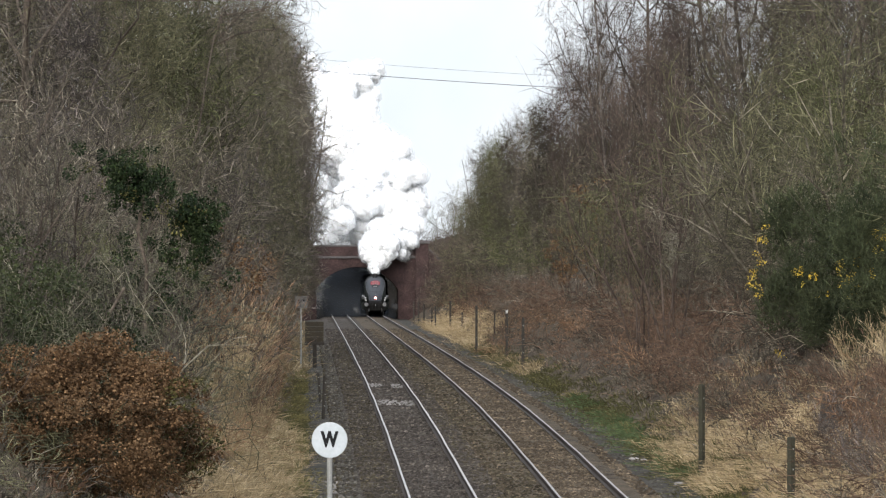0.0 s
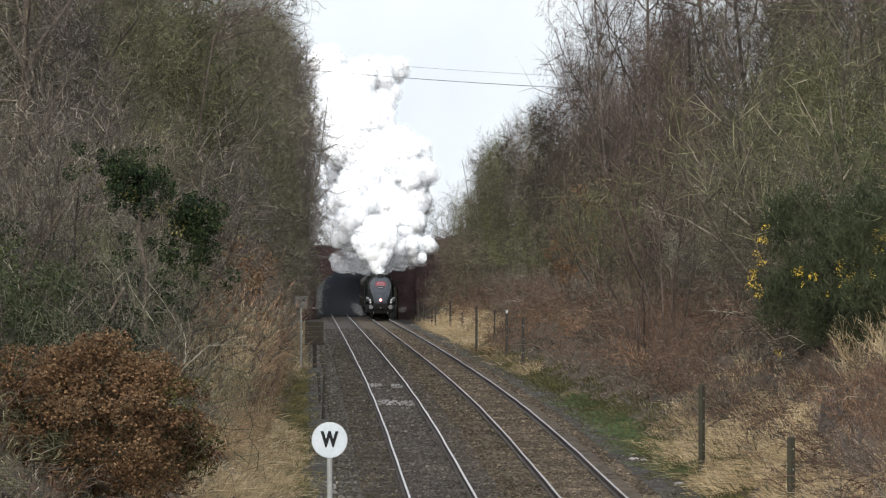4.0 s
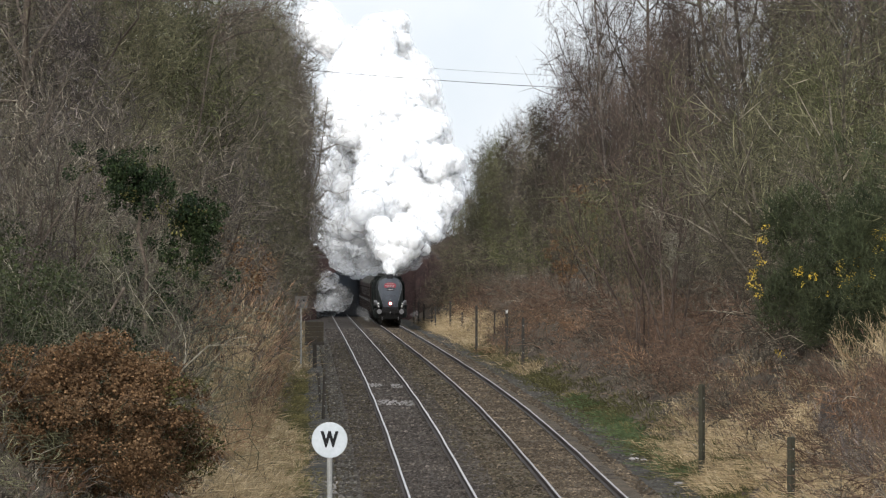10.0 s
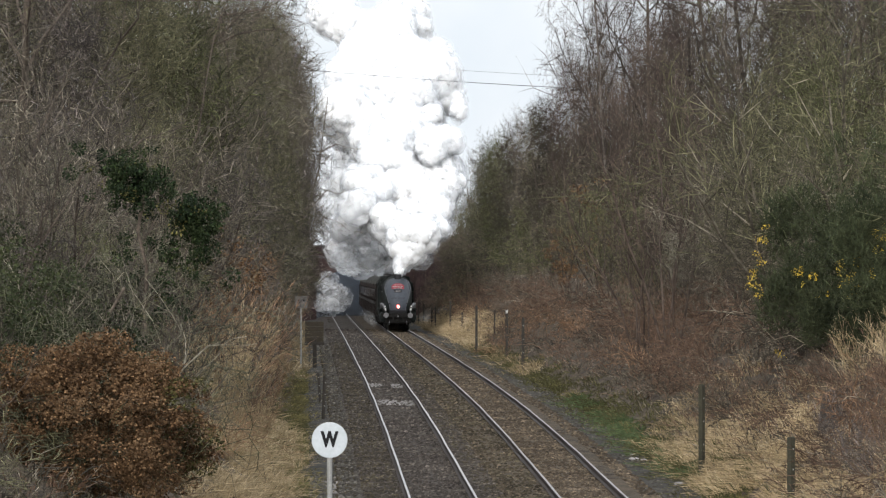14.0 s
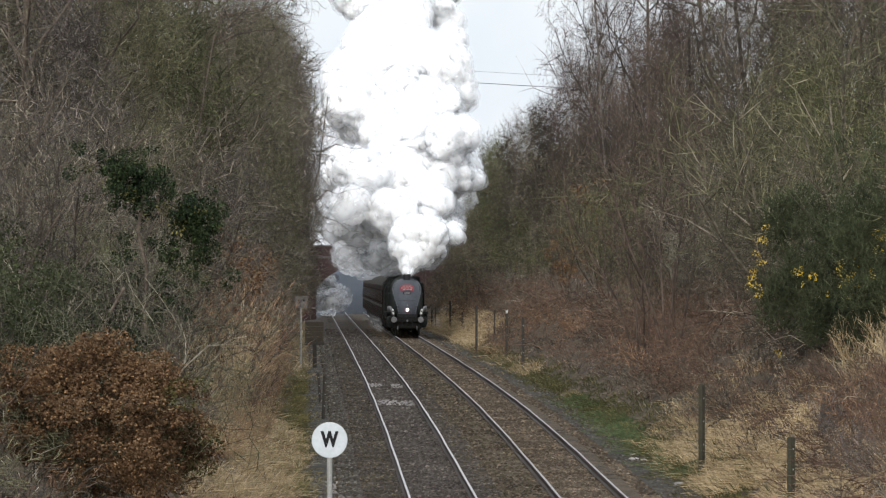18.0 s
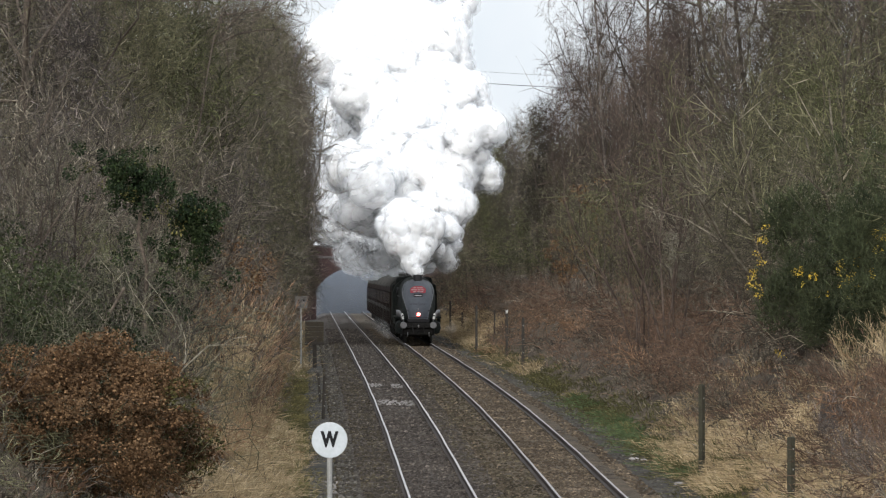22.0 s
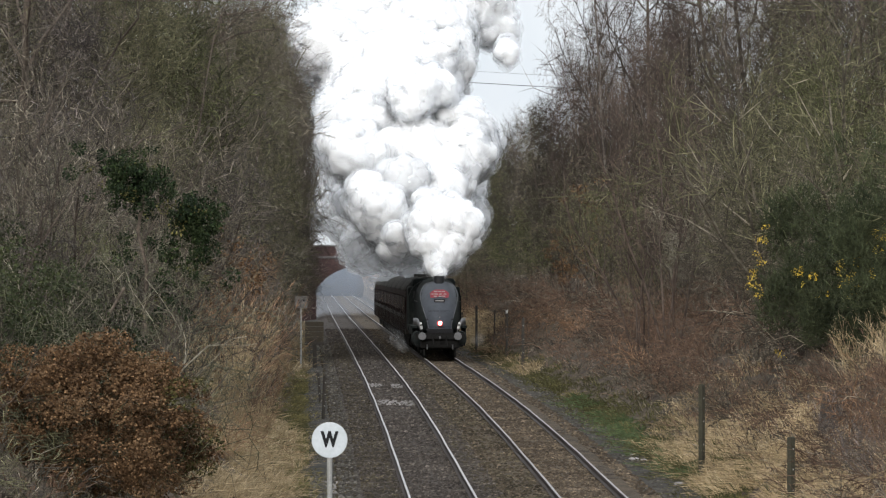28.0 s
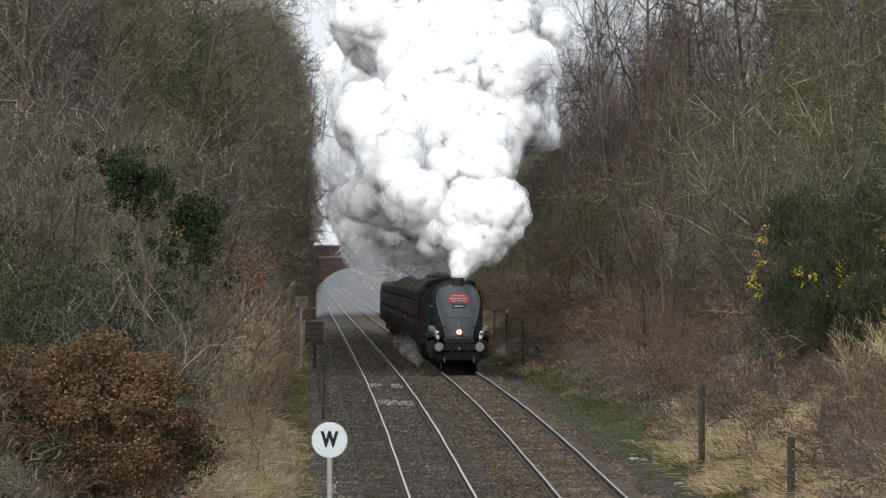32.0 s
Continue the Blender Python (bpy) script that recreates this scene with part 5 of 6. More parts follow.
for k, (s, y, sc, shade, wide) in enumerate(((17.6, 258, 0.72, "D", 1.0), (19.5, 262, 0.7, "T", 1.0), (16.2, 272, 0.75, "D", 1.0), (21.0, 270, 0.75, "D", 1.0), (18.5, 300, 0.85, "T", 1.0), (20.5, 310, 0.9, "D", 1.0), (14.8, 330, 0.85, "E", 0.8), (15.8, 345, 0.95, "T", 0.8), (17.2, 325, 0.9, "D", 0.8), (12.9, 385, 1.0, "D", 0.6), (13.6, 345, 0.95, "E", 0.6), (13.7, 312, 0.95, "E", 0.6), (13.3, 365, 0.8, "T", 0.6), (12.4, 402, 1.1, "E", 0.5), (12.7, 368, 1.15, "T", 0.5), (12.2, 600, 0.92, "T", 0.8), (12.2, 562, 0.94, "O", 0.8), (12.5, 512, 0.94, "D", 0.75), (12.4, 472, 0.96, "T", 0.75), (12.6, 432, 0.92, "D", 0.75), (12.3, 536, 0.95, "G", 0.6), (12.4, 450, 0.95, "O", 0.6), (12.9, 352, 0.72, "D", 0.6), (13.4, 335, 0.75, "T", 0.6), (13.9, 322, 0.8, "D", 0.6), (13.6, 400, 0.75, "D", 0.6), (13.8, 430, 0.7, "T", 0.6))):
    tree(s, y, ("dense", k % 3), sc, SHADE[shade], RIGHT, wide=wide)
for k, (s, y, sc, shade, wide) in enumerate(((-7.0, 220, 2.0, "P", 0.9), (-9.7, 165, 1.67, "P", 1.0), (-7.9, 185, 1.91, "T", 1.0), (-9.0, 158, 1.31, "P", 1.0), (-9.5, 148, 0.88, "O", 1.0), (-8.0, 150, 1.1, "G", 1.0), (-6.3, 290, 1.5, "R", 0.7), (-8.6, 172, 1.7, "O", 1.0))):
    tree(s, y, ("knoll" if sc > 1.25 else "mound", k % 4), sc / 1.8 if sc > 1.25 else sc, SHADE[shade], "shrubs on the left bank", wide=wide)
# the D knoll at 11.5, 230 is added dark to stand in for a shaded hollow
for k, (s, y, sc, shade, wide) in enumerate(((11.9, 200, 1.9, "O", 1.0), (14.8, 215, 1.56, "G", 1.0), (11.4, 215, 1.6, "T", 0.8), (12.2, 190, 1.27, "T", 1.0), (11.5, 230, 1.45, "D", 0.9), (10.5, 186, 1.34, "T", 1.0), (12.0, 180, 1.02, "A", 1.0), (11.1, 240, 1.2, "A", 0.9), (14.9, 290, 1.48, "D", 0.9), (14.0, 440, 2.4, "D", 0.8), (13.9, 520, 2.6, "O", 0.8), (13.3, 580, 2.6, "O", 0.8), (12.9, 620, 2.4, "O", 0.8), (13.4, 470, 1.27, "G", 0.9), (13.4, 400, 1.1, "O", 0.9), (13.4, 360, 1.1, "G", 0.9), (13.6, 330, 1.36, "O", 0.9), (11.2, 262, 1.14, "E", 0.9), (10.8, 270, 0.92, "O", 0.9), (13.1, 540, 1.07, "G", 1.0), (12.9, 420, 0.7, "D", 1.0), (11.9, 330, 0.6, "O", 1.0), (17.3, 300, 1.95, "D", 1.0))):
    tree(s, y, ("knoll" if sc > 1.25 else "mound", k % 4), sc / 1.8 if sc > 1.25 else sc, SHADE[shade], "shrubs on the right bank", wide=wide)

for k, (s, y, sc, mat) in enumerate(((-7.3, 139, 1.0, M_LICHEN), (-7.0, 141, 0.85, M_LICHEN), (-8.6, 146, 1.1, M_LICHEN), (-9.4, 150, 1.2, M_LICHEN), (-8.3, 117.5, 0.75, M_LICHEN), (-7.2, 118, 0.7, M_LICHEN), (11.6, 228, 1.0, M_LICHEN))):
    tree(s, y, ("crook", k % 3), sc, mat, SL if s < 0 else SR, mat)

# shrubs below the trees
y = 150.0
while y < 380:
    tree(-random.uniform(6.8, 9.5), y, ("coppice", random.randrange(3)), random.uniform(0.6, 0.95), random.choice((M_TWIG, M_TWIG_OLIVE, M_TWIG)), "shrubs on the left bank")
    if y > 170:
        tree(random.uniform(10.8, 14.0), y + 8, ("coppice", random.randrange(3)), random.uniform(0.5, 0.85), random.choice((M_TWIG, M_TWIG_OLIVE, M_TWIG_MOSS)), "shrubs on the right bank")
    y += (5.0 + y * 0.03) * random.uniform(0.8, 1.3)
for s, y, k, sc, mat in ((-7.0, 134, 0, 0.5, M_TWIG_DARK), (-6.4, 129, 1, 0.48, M_TWIG_OLIVE), (-9.2, 122, 0, 0.7, M_TWIG_DARK), (-8.2, 101, 1, 0.42, M_TWIG_DARK), (-9.6, 102, 2, 0.5, M_TWIG_OLIVE), (-6.2, 146, 1, 0.6, M_TWIG_DARK), (-7.7, 138, 2, 0.55, M_TWIG_DARK), (-8.4, 145, 0, 0.85, M_TWIG), (-9.4, 150, 1, 1.0, M_TWIG), (-7.6, 156, 2, 0.7, M_TWIG), (-6.3, 168, 1, 0.7, M_TWIG)):
    tree(s, y, ("coppice", k), sc, mat, "shrubs on the left bank")
tree(-9.2, 141, ("mound", 1), 0.9, M_TWIG_MAUVE, "shrubs on the left bank", M_TWIG)
for s, y, k, sc, turn in ((-6.3, 318, 1, 1.35, 40), (-6.2, 338, 2, 1.4, 120), (-6.4, 362, 3, 1.45, 210), (-6.1, 378, 0, 1.45, 300)):
    tree(s, y, ("tall", k), sc, M_TWIG_OLIVE if k % 2 else M_TWIG, LEFT, turn=turn, wide=0.62)
tree(9.6, 232, ("coppice", 0), 1.45, M_TWIG_RED, "shrubs on the right bank", M_TWIG_RED, turn=30, wide=0.7)
tree(9.2, 246, ("coppice", 2), 1.3, M_TWIG_RED, "shrubs on the right bank", M_TWIG_RED, turn=80, wide=0.65)
tree(10.9, 187, ("coppice", 1), 1.2, M_TWIG_OLIVE, "shrubs on the right bank", M_TWIG, turn=10)
tree(12.2, 183, ("coppice", 2), 1.2, M_TWIG_OLIVE, "shrubs on the right bank", M_TWIG, turn=200)
for s, y, k, sc in ((-6.45, 122, 1, 0.6), (-7.9, 121, 2, 0.5)):
    tree(s, y, ("coppice", k), sc, M_TWIG_DARK, "shrubs on the left bank", M_PALE)
for s, y, k, sc, mat in ((12.6, 160, 0, 0.7, M_TWIG_OLIVE), (11.8, 176, 1, 0.75, M_TWIG_OLIVE), (13.4, 172, 2, 0.8, M_TWIG_OLIVE), (11.0, 190, 0, 0.7, M_TWIG), (14.5, 165, 1, 0.8, M_TWIG)):
    tree(s, y, ("coppice", k), sc, mat, "shrubs on the right bank")
y = 196.0
while y < 620:
    plant("russet_thicket", "upright russet-brown bare stems on the lower bank", "shrub", "thickets on the left bank", ("wands", random.randrange(3)), -random.uniform(5.4, 6.9), y, random.uniform(0.65, 1.05), {"wand_mass": random.choice((M_RUSSET, M_RUSSET, M_STRAW, M_TWIG))})
    y += (1.4 + y * 0.013) * random.uniform(0.7, 1.3)
y = 176.0
while y < 640:
    plant("bramble_thicket", "tangled brown bramble canes on the bank", "bramble", "brambles on the right bank", ("bramble", random.randrange(3)), random.uniform(8.6, 9.8), y, random.uniform(0.55, 0.85), {"cane_tangle": random.choice((M_BRAMBLE, M_BRAMBLE, M_TWIG, M_RUSSET))})
    plant("bramble_thicket", "tangled brown bramble canes on the bank", "bramble", "brambles on the right bank", ("bramble", random.randrange(3)), random.uniform(9.8, 11.6), y + 3, random.uniform(0.8, 1.25), {"cane_tangle": random.choice((M_BRAMBLE, M_BRAMBLE, M_TWIG))})
    y += (2.6 + y * 0.02) * random.uniform(0.7, 1.3)
for s, y, sc, mat in ((8.7, 138, 0.6, M_TWIG), (9.6, 132, 0.7, M_BRAMBLE), (8.9, 150, 0.6, M_BRAMBLE), (10.2, 142, 0.8, M_TWIG), (8.2, 158, 0.5, M_STRAW), (9.0, 168, 0.7, M_BRAMBLE), (9.3, 126, 0.8, M_STRAW), (7.9, 124, 0.75, M_BRAMBLE), (8.3, 118, 0.8, M_PALE), (8.8, 130, 0.9, M_BRAMBLE), (8.1, 134, 0.7, M_TWIG), (9.0, 120, 0.9, M_BRAMBLE), (8.6, 144, 0.7, M_BRAMBLE), (9.6, 146, 0.9, M_RUSSET), (10.0, 154, 0.9, M_BRAMBLE), (7.5, 362, 0.75, M_RUSSET), (7.9, 368, 0.8, M_BRAMBLE), (-5.6, 163, 0.6, M_RUSSET), (-5.4, 176, 0.7, M_RUSSET), (-8.4, 97, 0.6, M_TWIG_OLIVE), (-7.6, 101, 0.6, M_TWIG), (-9.3, 99, 0.7, M_TWIG), (-7.2, 105, 0.5, M_TWIG_OLIVE)):
    plant("bramble_thicket", "tangle of dead brown canes low on the bank", "bramble", "brambles near the line", ("bramble", random.randrange(3)), s, y, sc, {"cane_tangle": mat})

rt = random.Random(61)
for k in range(26):
    y = 236 + 6.5 * k + rt.uniform(-2, 2)
    plant("russet_thicket", "upright russet-brown bare stems on the lower bank", "shrub", "thickets on the left bank", ("wands", k % 3), -rt.uniform(4.95, 5.5), y, rt.uniform(0.4, 0.62), {"wand_mass": rt.choice((M_RUSSET, M_STRAW, M_TWIG))})
for k in range(16):
    plant("russet_thicket", "low russet-brown bare stems beside the cess", "shrub", "thickets on the left bank", ("wands", k % 3), -rt.uniform(4.25, 4.9), 218 + 6 * k, rt.uniform(0.28, 0.42), {"wand_mass": rt.choice((M_RUSSET, M_STRAW, M_STRAW))})
for s, y, k, sc in ((-6.75, 125.5, 2, 0.95), (-7.05, 123, 1, 0.9)):
    tree(s, y, ("crook", k), sc, M_LICHEN, LEFT, M_PALE)
for k in range(18):
    plant("russet_thicket", "low reddish-brown stems in dead grass", "shrub", "thickets on the left bank", ("wands", k % 3), -rt.uniform(4.5, 5.6), 186 + 2.6 * k, rt.uniform(0.3, 0.5), {"wand_mass": rt.choice((M_RUSSET, M_STRAW, M_BRAMBLE))})
for k in range(22):
    plant("russet_thicket", "dense reddish-brown bare stems on the lower bank", "shrub", "thickets on the left bank", ("wands", k % 3), -rt.uniform(5.0, 6.7), 204 + 4.4 * k, rt.uniform(0.65, 0.95), {"wand_mass": rt.choice((M_RUSSET, M_BRAMBLE, M_TWIG_MAUVE))})
for k in range(12):
    plant("russet_thicket", "tall grey-brown bare stems on the lower bank", "shrub", "thickets on the left bank", ("wands", k % 3), -5.6 - 0.11 * k, 244 + 5 * (k * 5 % 12), rt.uniform(0.9, 1.15), {"wand_mass": rt.choice((M_TWIG, M_RUSSET, M_TWIG_MAUVE))})
# a leafy russet bush, an ivy-clad tree, the gorse
rng0 = random.Random(3)
clumps, green = [], []
for k in range(150):
    a, e = rng0.uniform(0, 6.28), math.asin(rng0.uniform(-0.05, 1.0))
    q = rng0.uniform(0.7, 1.0)
    layer = 0.24 * round((0.75 + 2.0 * q * math.sin(e)) / 0.24) + rng0.uniform(-0.04, 0.04)
    spot = (1.6 * q * math.cos(a) * math.cos(e), 1.15 * q * math.sin(a) * math.cos(e), layer)
    for _ in range(3):
        (green if spot[0] > 0.85 and rng0.random() < 0.35 else clumps).append((spot[0] + rng0.gauss(0, 0.13), spot[1] + rng0.gauss(0, 0.1), spot[2] + rng0.gauss(0, 0.035), rng0.uniform(0.09, 0.2)))
clumps += [(c[0] * 0.95, c[1] * 0.95, 0.3 + 0.5 * rng0.random(), 0.2) for c in clumps[:70]]
stock("beech", [("twig_mass", thicket_mesh(7, 16, 1.9, 1.3, CROOK, 0.75, 0.014)), ("foliage", quick_mesh("foliage", *leaf_cloud(7, clumps, 6200, 0.042, 0.9), M_BEECH)), ("green_foliage", quick_mesh("green_foliage", *leaf_cloud(8, green, 4200, 0.042, 0.9), M_OLIVE_LEAF))])
plant("russet_bush", "rounded bush with russet dead leaves still on it", "bush", "", "beech", -6.72, 114, 1.1, {"twig_mass": M_TWIG_OLIVE}, turn=20, wide=1.24)
rng0 = random.Random(17)
clumps = []
for cx, cz, rx, rz, k in ((0.05, 5.65, 0.36, 0.3, 80), (1.25, 4.95, 0.26, 0.28, 50), (0.6, 5.3, 0.3, 0.2, 14), (-0.5, 5.9, 0.2, 0.2, 8), (1.35, 4.35, 0.24, 0.4, 34), (0.95, 3.6, 0.26, 0.4, 20), (0.25, 4.2, 0.25, 0.35, 10), (0.4, 3.1, 0.3, 0.4, 8)):
    for _ in range(k):
        clumps.append((cx + rng0.gauss(0, rx), rng0.uniform(-0.45, 0.45), cz + rng0.gauss(0, rz), rng0.uniform(0.07, 0.2)))
stock("ivy", [bare_tree_meshes(31, 6.2, FAR, 0.02, r0=0.07)[0], ("foliage", quick_mesh("foliage", *leaf_cloud(9, [c for k, c in enumerate(clumps) if k % 9], 4200, 0.055, 0.5), M_IVY)), ("pale_foliage", quick_mesh("pale_foliage", *leaf_cloud(10, clumps[::9], 1500, 0.05, 0.5), M_OLIVE_LEAF))])
plant("ivy_clad_tree", "bare trunk smothered in dark green ivy", "tree", LEFT, "ivy", -6.5, 132, 1.0, None, turn=0)


clumps = []
for _ in range(60):
    a, q = rng0.uniform(0, 6.28), rng0.random() ** 0.5
    clumps.append((1.7 * q * math.cos(a), 1.2 * q * math.sin(a), 0.4 + 2.9 * rng0.random() * (1 - 0.4 * q), rng0.uniform(0.15, 0.42)))
stock("evergreen", [bare_tree_meshes(34, 3.4, STEM, 0.0, r0=0.05)[0], ("foliage", quick_mesh("foliage", *leaf_cloud(21, clumps, 1500, 0.06, 0.3), M_EVERGREEN))])
for s, y, sc, turn in ((-8.8, 137, 1.05, 0), (-7.7, 124, 0.95, 30), (-7.9, 120, 1.1, 10), (-8.9, 118, 1.1, 190), (-7.0, 122, 0.95, 130), (-8.5, 119, 0.9, 70), (-7.0, 130, 0.85, 260), (-9.9, 131, 1.1, 80), (-8.3, 152, 0.9, 200), (-8.5, 127, 0.95, 140), (-6.9, 136, 0.8, 300)):
    plant("evergreen_bush", "dull dark green evergreen bush among bare shrubs", "bush", "evergreen bushes", "evergreen", s, y, sc, None, turn=turn)


def gorse_meshes(seed, sprays):
    """Spiky upright shoots, with blossom in the sprays (x, z, size) on the side towards the line."""
    rng = random.Random(seed)
    spots = []
    for k in range(44):
        a, q = rng.uniform(0, 6.28), math.sqrt(rng.random())
        spots.append((1.75 * q * math.cos(a), 1.1 * q * math.sin(a), 0.3 + 3.4 * rng.random() * (1 - 0.35 * q * q), rng.uniform(0.22, 0.5), rng.uniform(0.3, 0.6)))
    v, f = twig_cloud(seed, spots, 330, 0.3, 0.009, 1.3)
    flowers = []
    for x, z, size in sprays:
        for k in range(7):
            flowers.append((x + rng.gauss(0, 0.5) * size, -0.9 + rng.uniform(-0.2, 0.2), z + rng.gauss(0, 0.5) * size, rng.uniform(0.25, 0.5) * size))
    fv, ff = leaf_cloud(seed + 1, flowers, 2600, 0.036)
    return [("foliage", quick_mesh("foliage", v, f, M_GORSE)), ("blossom", quick_mesh("blossom", fv, ff, M_FLOWER))]


stock("gorse", gorse_meshes(15, ((-1.72, 2.84, 0.2), (-1.7, 2.4, 0.16), (-1.83, 2.0, 0.2), (-1.79, 1.65, 0.12), (-0.84, 2.07, 0.22), (0.15, 2.09, 0.26), (0.3, 1.75, 0.2), (0.74, 2.77, 0.26), (-1.3, 0.4, 0.12), (-0.4, 1.6, 0.1))))
stock("gorse2", gorse_meshes(18, ((-0.9, 1.2, 0.1), (0.4, 0.7, 0.1))))
for key, s, y, sc, turn, txt in (("gorse", 10.3, 170, 1.2, 0, "tall"), ("gorse2", 11.6, 164, 1.25, 0, "tall"), ("gorse2", 10.9, 177, 1.35, 120, "bushy")):
    plant("gorse_bush", txt + " dark green gorse bush with yellow flowers", "bush", "gorse on the right bank", key, s, y, sc, None, turn=turn)
clumps = [(rng0.uniform(-1.3, 1.3), rng0.uniform(-1, 1), rng0.uniform(1.0, 4.2), rng0.uniform(0.14, 0.3)) for k in range(26)]
sap = bare_tree_meshes(33, 4.6, STEM, 0.0, r0=0.05)
stock("sapling", sap + [("foliage", quick_mesh("foliage", *leaf_cloud(12, clumps, 1300, 0.085, 0.5), M_BEECH))])
for s, y, sc in ((11.9, 345, 1.35), (12.4, 338, 1.15), (10.6, 352, 0.9), (11.3, 372, 1.0), (-5.9, 205, 1.25), (-5.7, 212, 1.1), (-5.7, 228, 1.1), (-6.0, 241, 1.25), (-5.6, 250, 1.0)):
    plant("beech_sapling", "slender sapling keeping tufts of orange-brown dead leaves", "sapling", "saplings with dead leaves", "sapling", s, y, sc, {"crown": M_TWIG})
tree(12.5, 352, ("birch", 0), 1.35, M_TWIG_RED, RIGHT, M_BARK_PALE, turn=200, wide=0.5)
tree(13.6, 322, ("birch", 1), 1.2, M_TWIG_RED, RIGHT, M_BARK, turn=30, wide=0.8)
tree(14.4, 300, ("tall", 2), 1.05, M_TWIG_RED, RIGHT, M_TWIG_DARK, turn=80, wide=0.8)
tree(16.0, 286, ("tall", 1), 1.1, M_TWIG_DARK, RIGHT, M_TWIG_DARK, turn=10, wide=0.8)
tree(15.8, 236, ("tall", 3), 0.95, M_TWIG_DARK, RIGHT, M_TWIG_DARK, turn=60, wide=1.0)


# ---- grass ----
def blades(name, label, mat, tufts, seed, spans, y0, y1, length, width=0.008, per=16, radius=0.16):
    """Tussocks of tapered leaning blades on the verges, denser where near."""
    rng = np.random.RandomState(seed)
    segs = []
    for k in range(tufts):
        s0, s1 = spans[k % len(spans)]
        y = 1.0 / rng.uniform(1.0 / y1, 1.0 / y0)
        s = rng.uniform(s0, s1)
        if noise.noise((s * 0.8, y * 0.12, seed)) < -0.15:
            continue
        x, yy, z = on_line(s, y, ground_z(s, y) - 0.03)
        big = length * rng.uniform(0.6, 1.3)
        flow = rng.normal(0, 0.3, 2)
        for _ in range(per):
            o = rng.normal(0, radius, 2)
            ln = big * rng.uniform(0.5, 1.2)
            w = flow + o / radius * 0.35 + rng.normal(0, 0.2, 2)
            wd = width * rng.uniform(0.6, 1.4)
            up = rng.uniform(0.3, 0.75)
            a = (x + o[0], yy + o[1], z)
            b = (a[0] + w[0] * ln * 0.35, a[1] + w[1] * ln * 0.35, z + ln * 0.6 * up)
            e = rng.normal(0, 0.25, 2)
            segs.append((a, b, wd, wd * 0.8))
            segs.append((b, (b[0] + (w[0] + e[0]) * ln * 0.55, b[1] + (w[1] + e[1]) * ln * 0.55, b[2] + ln * 0.35 * (up - 0.5)), wd * 0.8, 0.0))
    v, f = tubes(segs, 3)
    ob = new(name, quick_mesh(name, v, f, mat))
    tagged(ob, label, "grass", kind="stuff")


blades("dead_grass", "long dead straw-coloured grass on the banks", M_STRAW, 3600, 1, ((-5.6, -3.4), (6.7, 8.2), (6.8, 10.0)), 98, 205, 0.6)
blades("pale_tussocks", "pale straw tussocks on the lower bank", M_STRAW_PALE, 2600, 8, ((-5.4, -3.2), (-6.0, -3.7)), 98, 215, 0.55)
blades("matted_straw", "matted bleached grass on the bank beside the posts", M_STRAW_PALE, 3200, 12, ((6.5, 8.3), (6.7, 8.6), (7.0, 9.4)), 108, 185, 0.45)
blades("far_dead_grass", "pale dead grass along the far verge", M_STRAW, 600, 6, ((-4.4, -3.2), (6.5, 7.6)), 300, 620, 0.6, 0.016, 12, 0.3)
blades("fence_straw", "bright straw-coloured grass behind the far fence", M_STRAW_PALE, 1100, 16, ((6.9, 8.6), (7.2, 9.2)), 402, 560, 0.8, 0.018, 14, 0.3)
blades("verge_grass", "rough yellow-green grass beside the line", M_GRASS, 2800, 2, ((-4.4, -2.6), (5.9, 7.2)), 98, 480, 0.3)
blades("verge_strip", "yellow-green grass along the edge of the trackside path", M_VERGE, 1100, 14, ((-3.7, -2.75),), 140, 330, 0.34)
blades("cess_edge_grass", "short yellow-green grass creeping onto the trackside path", M_MOSS, 2600, 21, ((-4.6, -3.1), (-3.6, -2.7)), 118, 300, 0.3, 0.010, 14, 0.18)
blades("mossy_grass", "short mossy grass at the foot of the bank", M_MOSS, 3200, 9, ((6.0, 8.0), (5.9, 7.2)), 140, 420, 0.4, 0.011, 14, 0.2)
blades("green_weeds", "fresh green weeds at the foot of the bank", M_GREEN, 1500, 3, ((5.9, 7.2), (6.2, 7.0)), 174, 250, 0.34, 0.016)
blades("bracken_litter", "brown dead bracken and stalks on the banks", M_BRAMBLE, 2600, 4, ((-9, -6.0), (7.8, 12), (7.8, 12)), 98, 600, 0.65, 0.010, 12, 0.3)
blades("leaf_litter", "dull brown matted stalks on the banks", M_TWIG, 2600, 5, ((-9, -6.0), (7.6, 11), (7.6, 11)), 98, 500, 0.5, 0.010, 12, 0.3)


def near_grass():
    rng = np.random.RandomState(77)
    segs = []
    for k in range(2600):
        side = k % 2
        s = rng.uniform(-12, -3.4) if side else rng.uniform(6.8, 13)
        y = rng.uniform(-90, 92)
        x, yy, z = on_line(s, y, ground_z(s, y) - 0.03)
        for _ in range(6):
            o = rng.normal(0, 0.2, 2)
            ln = rng.uniform(0.2, 0.5)
            segs.append(((x + o[0], yy + o[1], z), (x + o[0] * 1.6, yy + o[1] * 1.6, z + ln), 0.009, 0.0))
    ob = new("bank_grass", quick_mesh("bank_grass", *tubes(segs, 3), M_STRAW))
    tagged(ob, "short pale winter grass on the banks", "grass", kind="stuff")


near_grass()

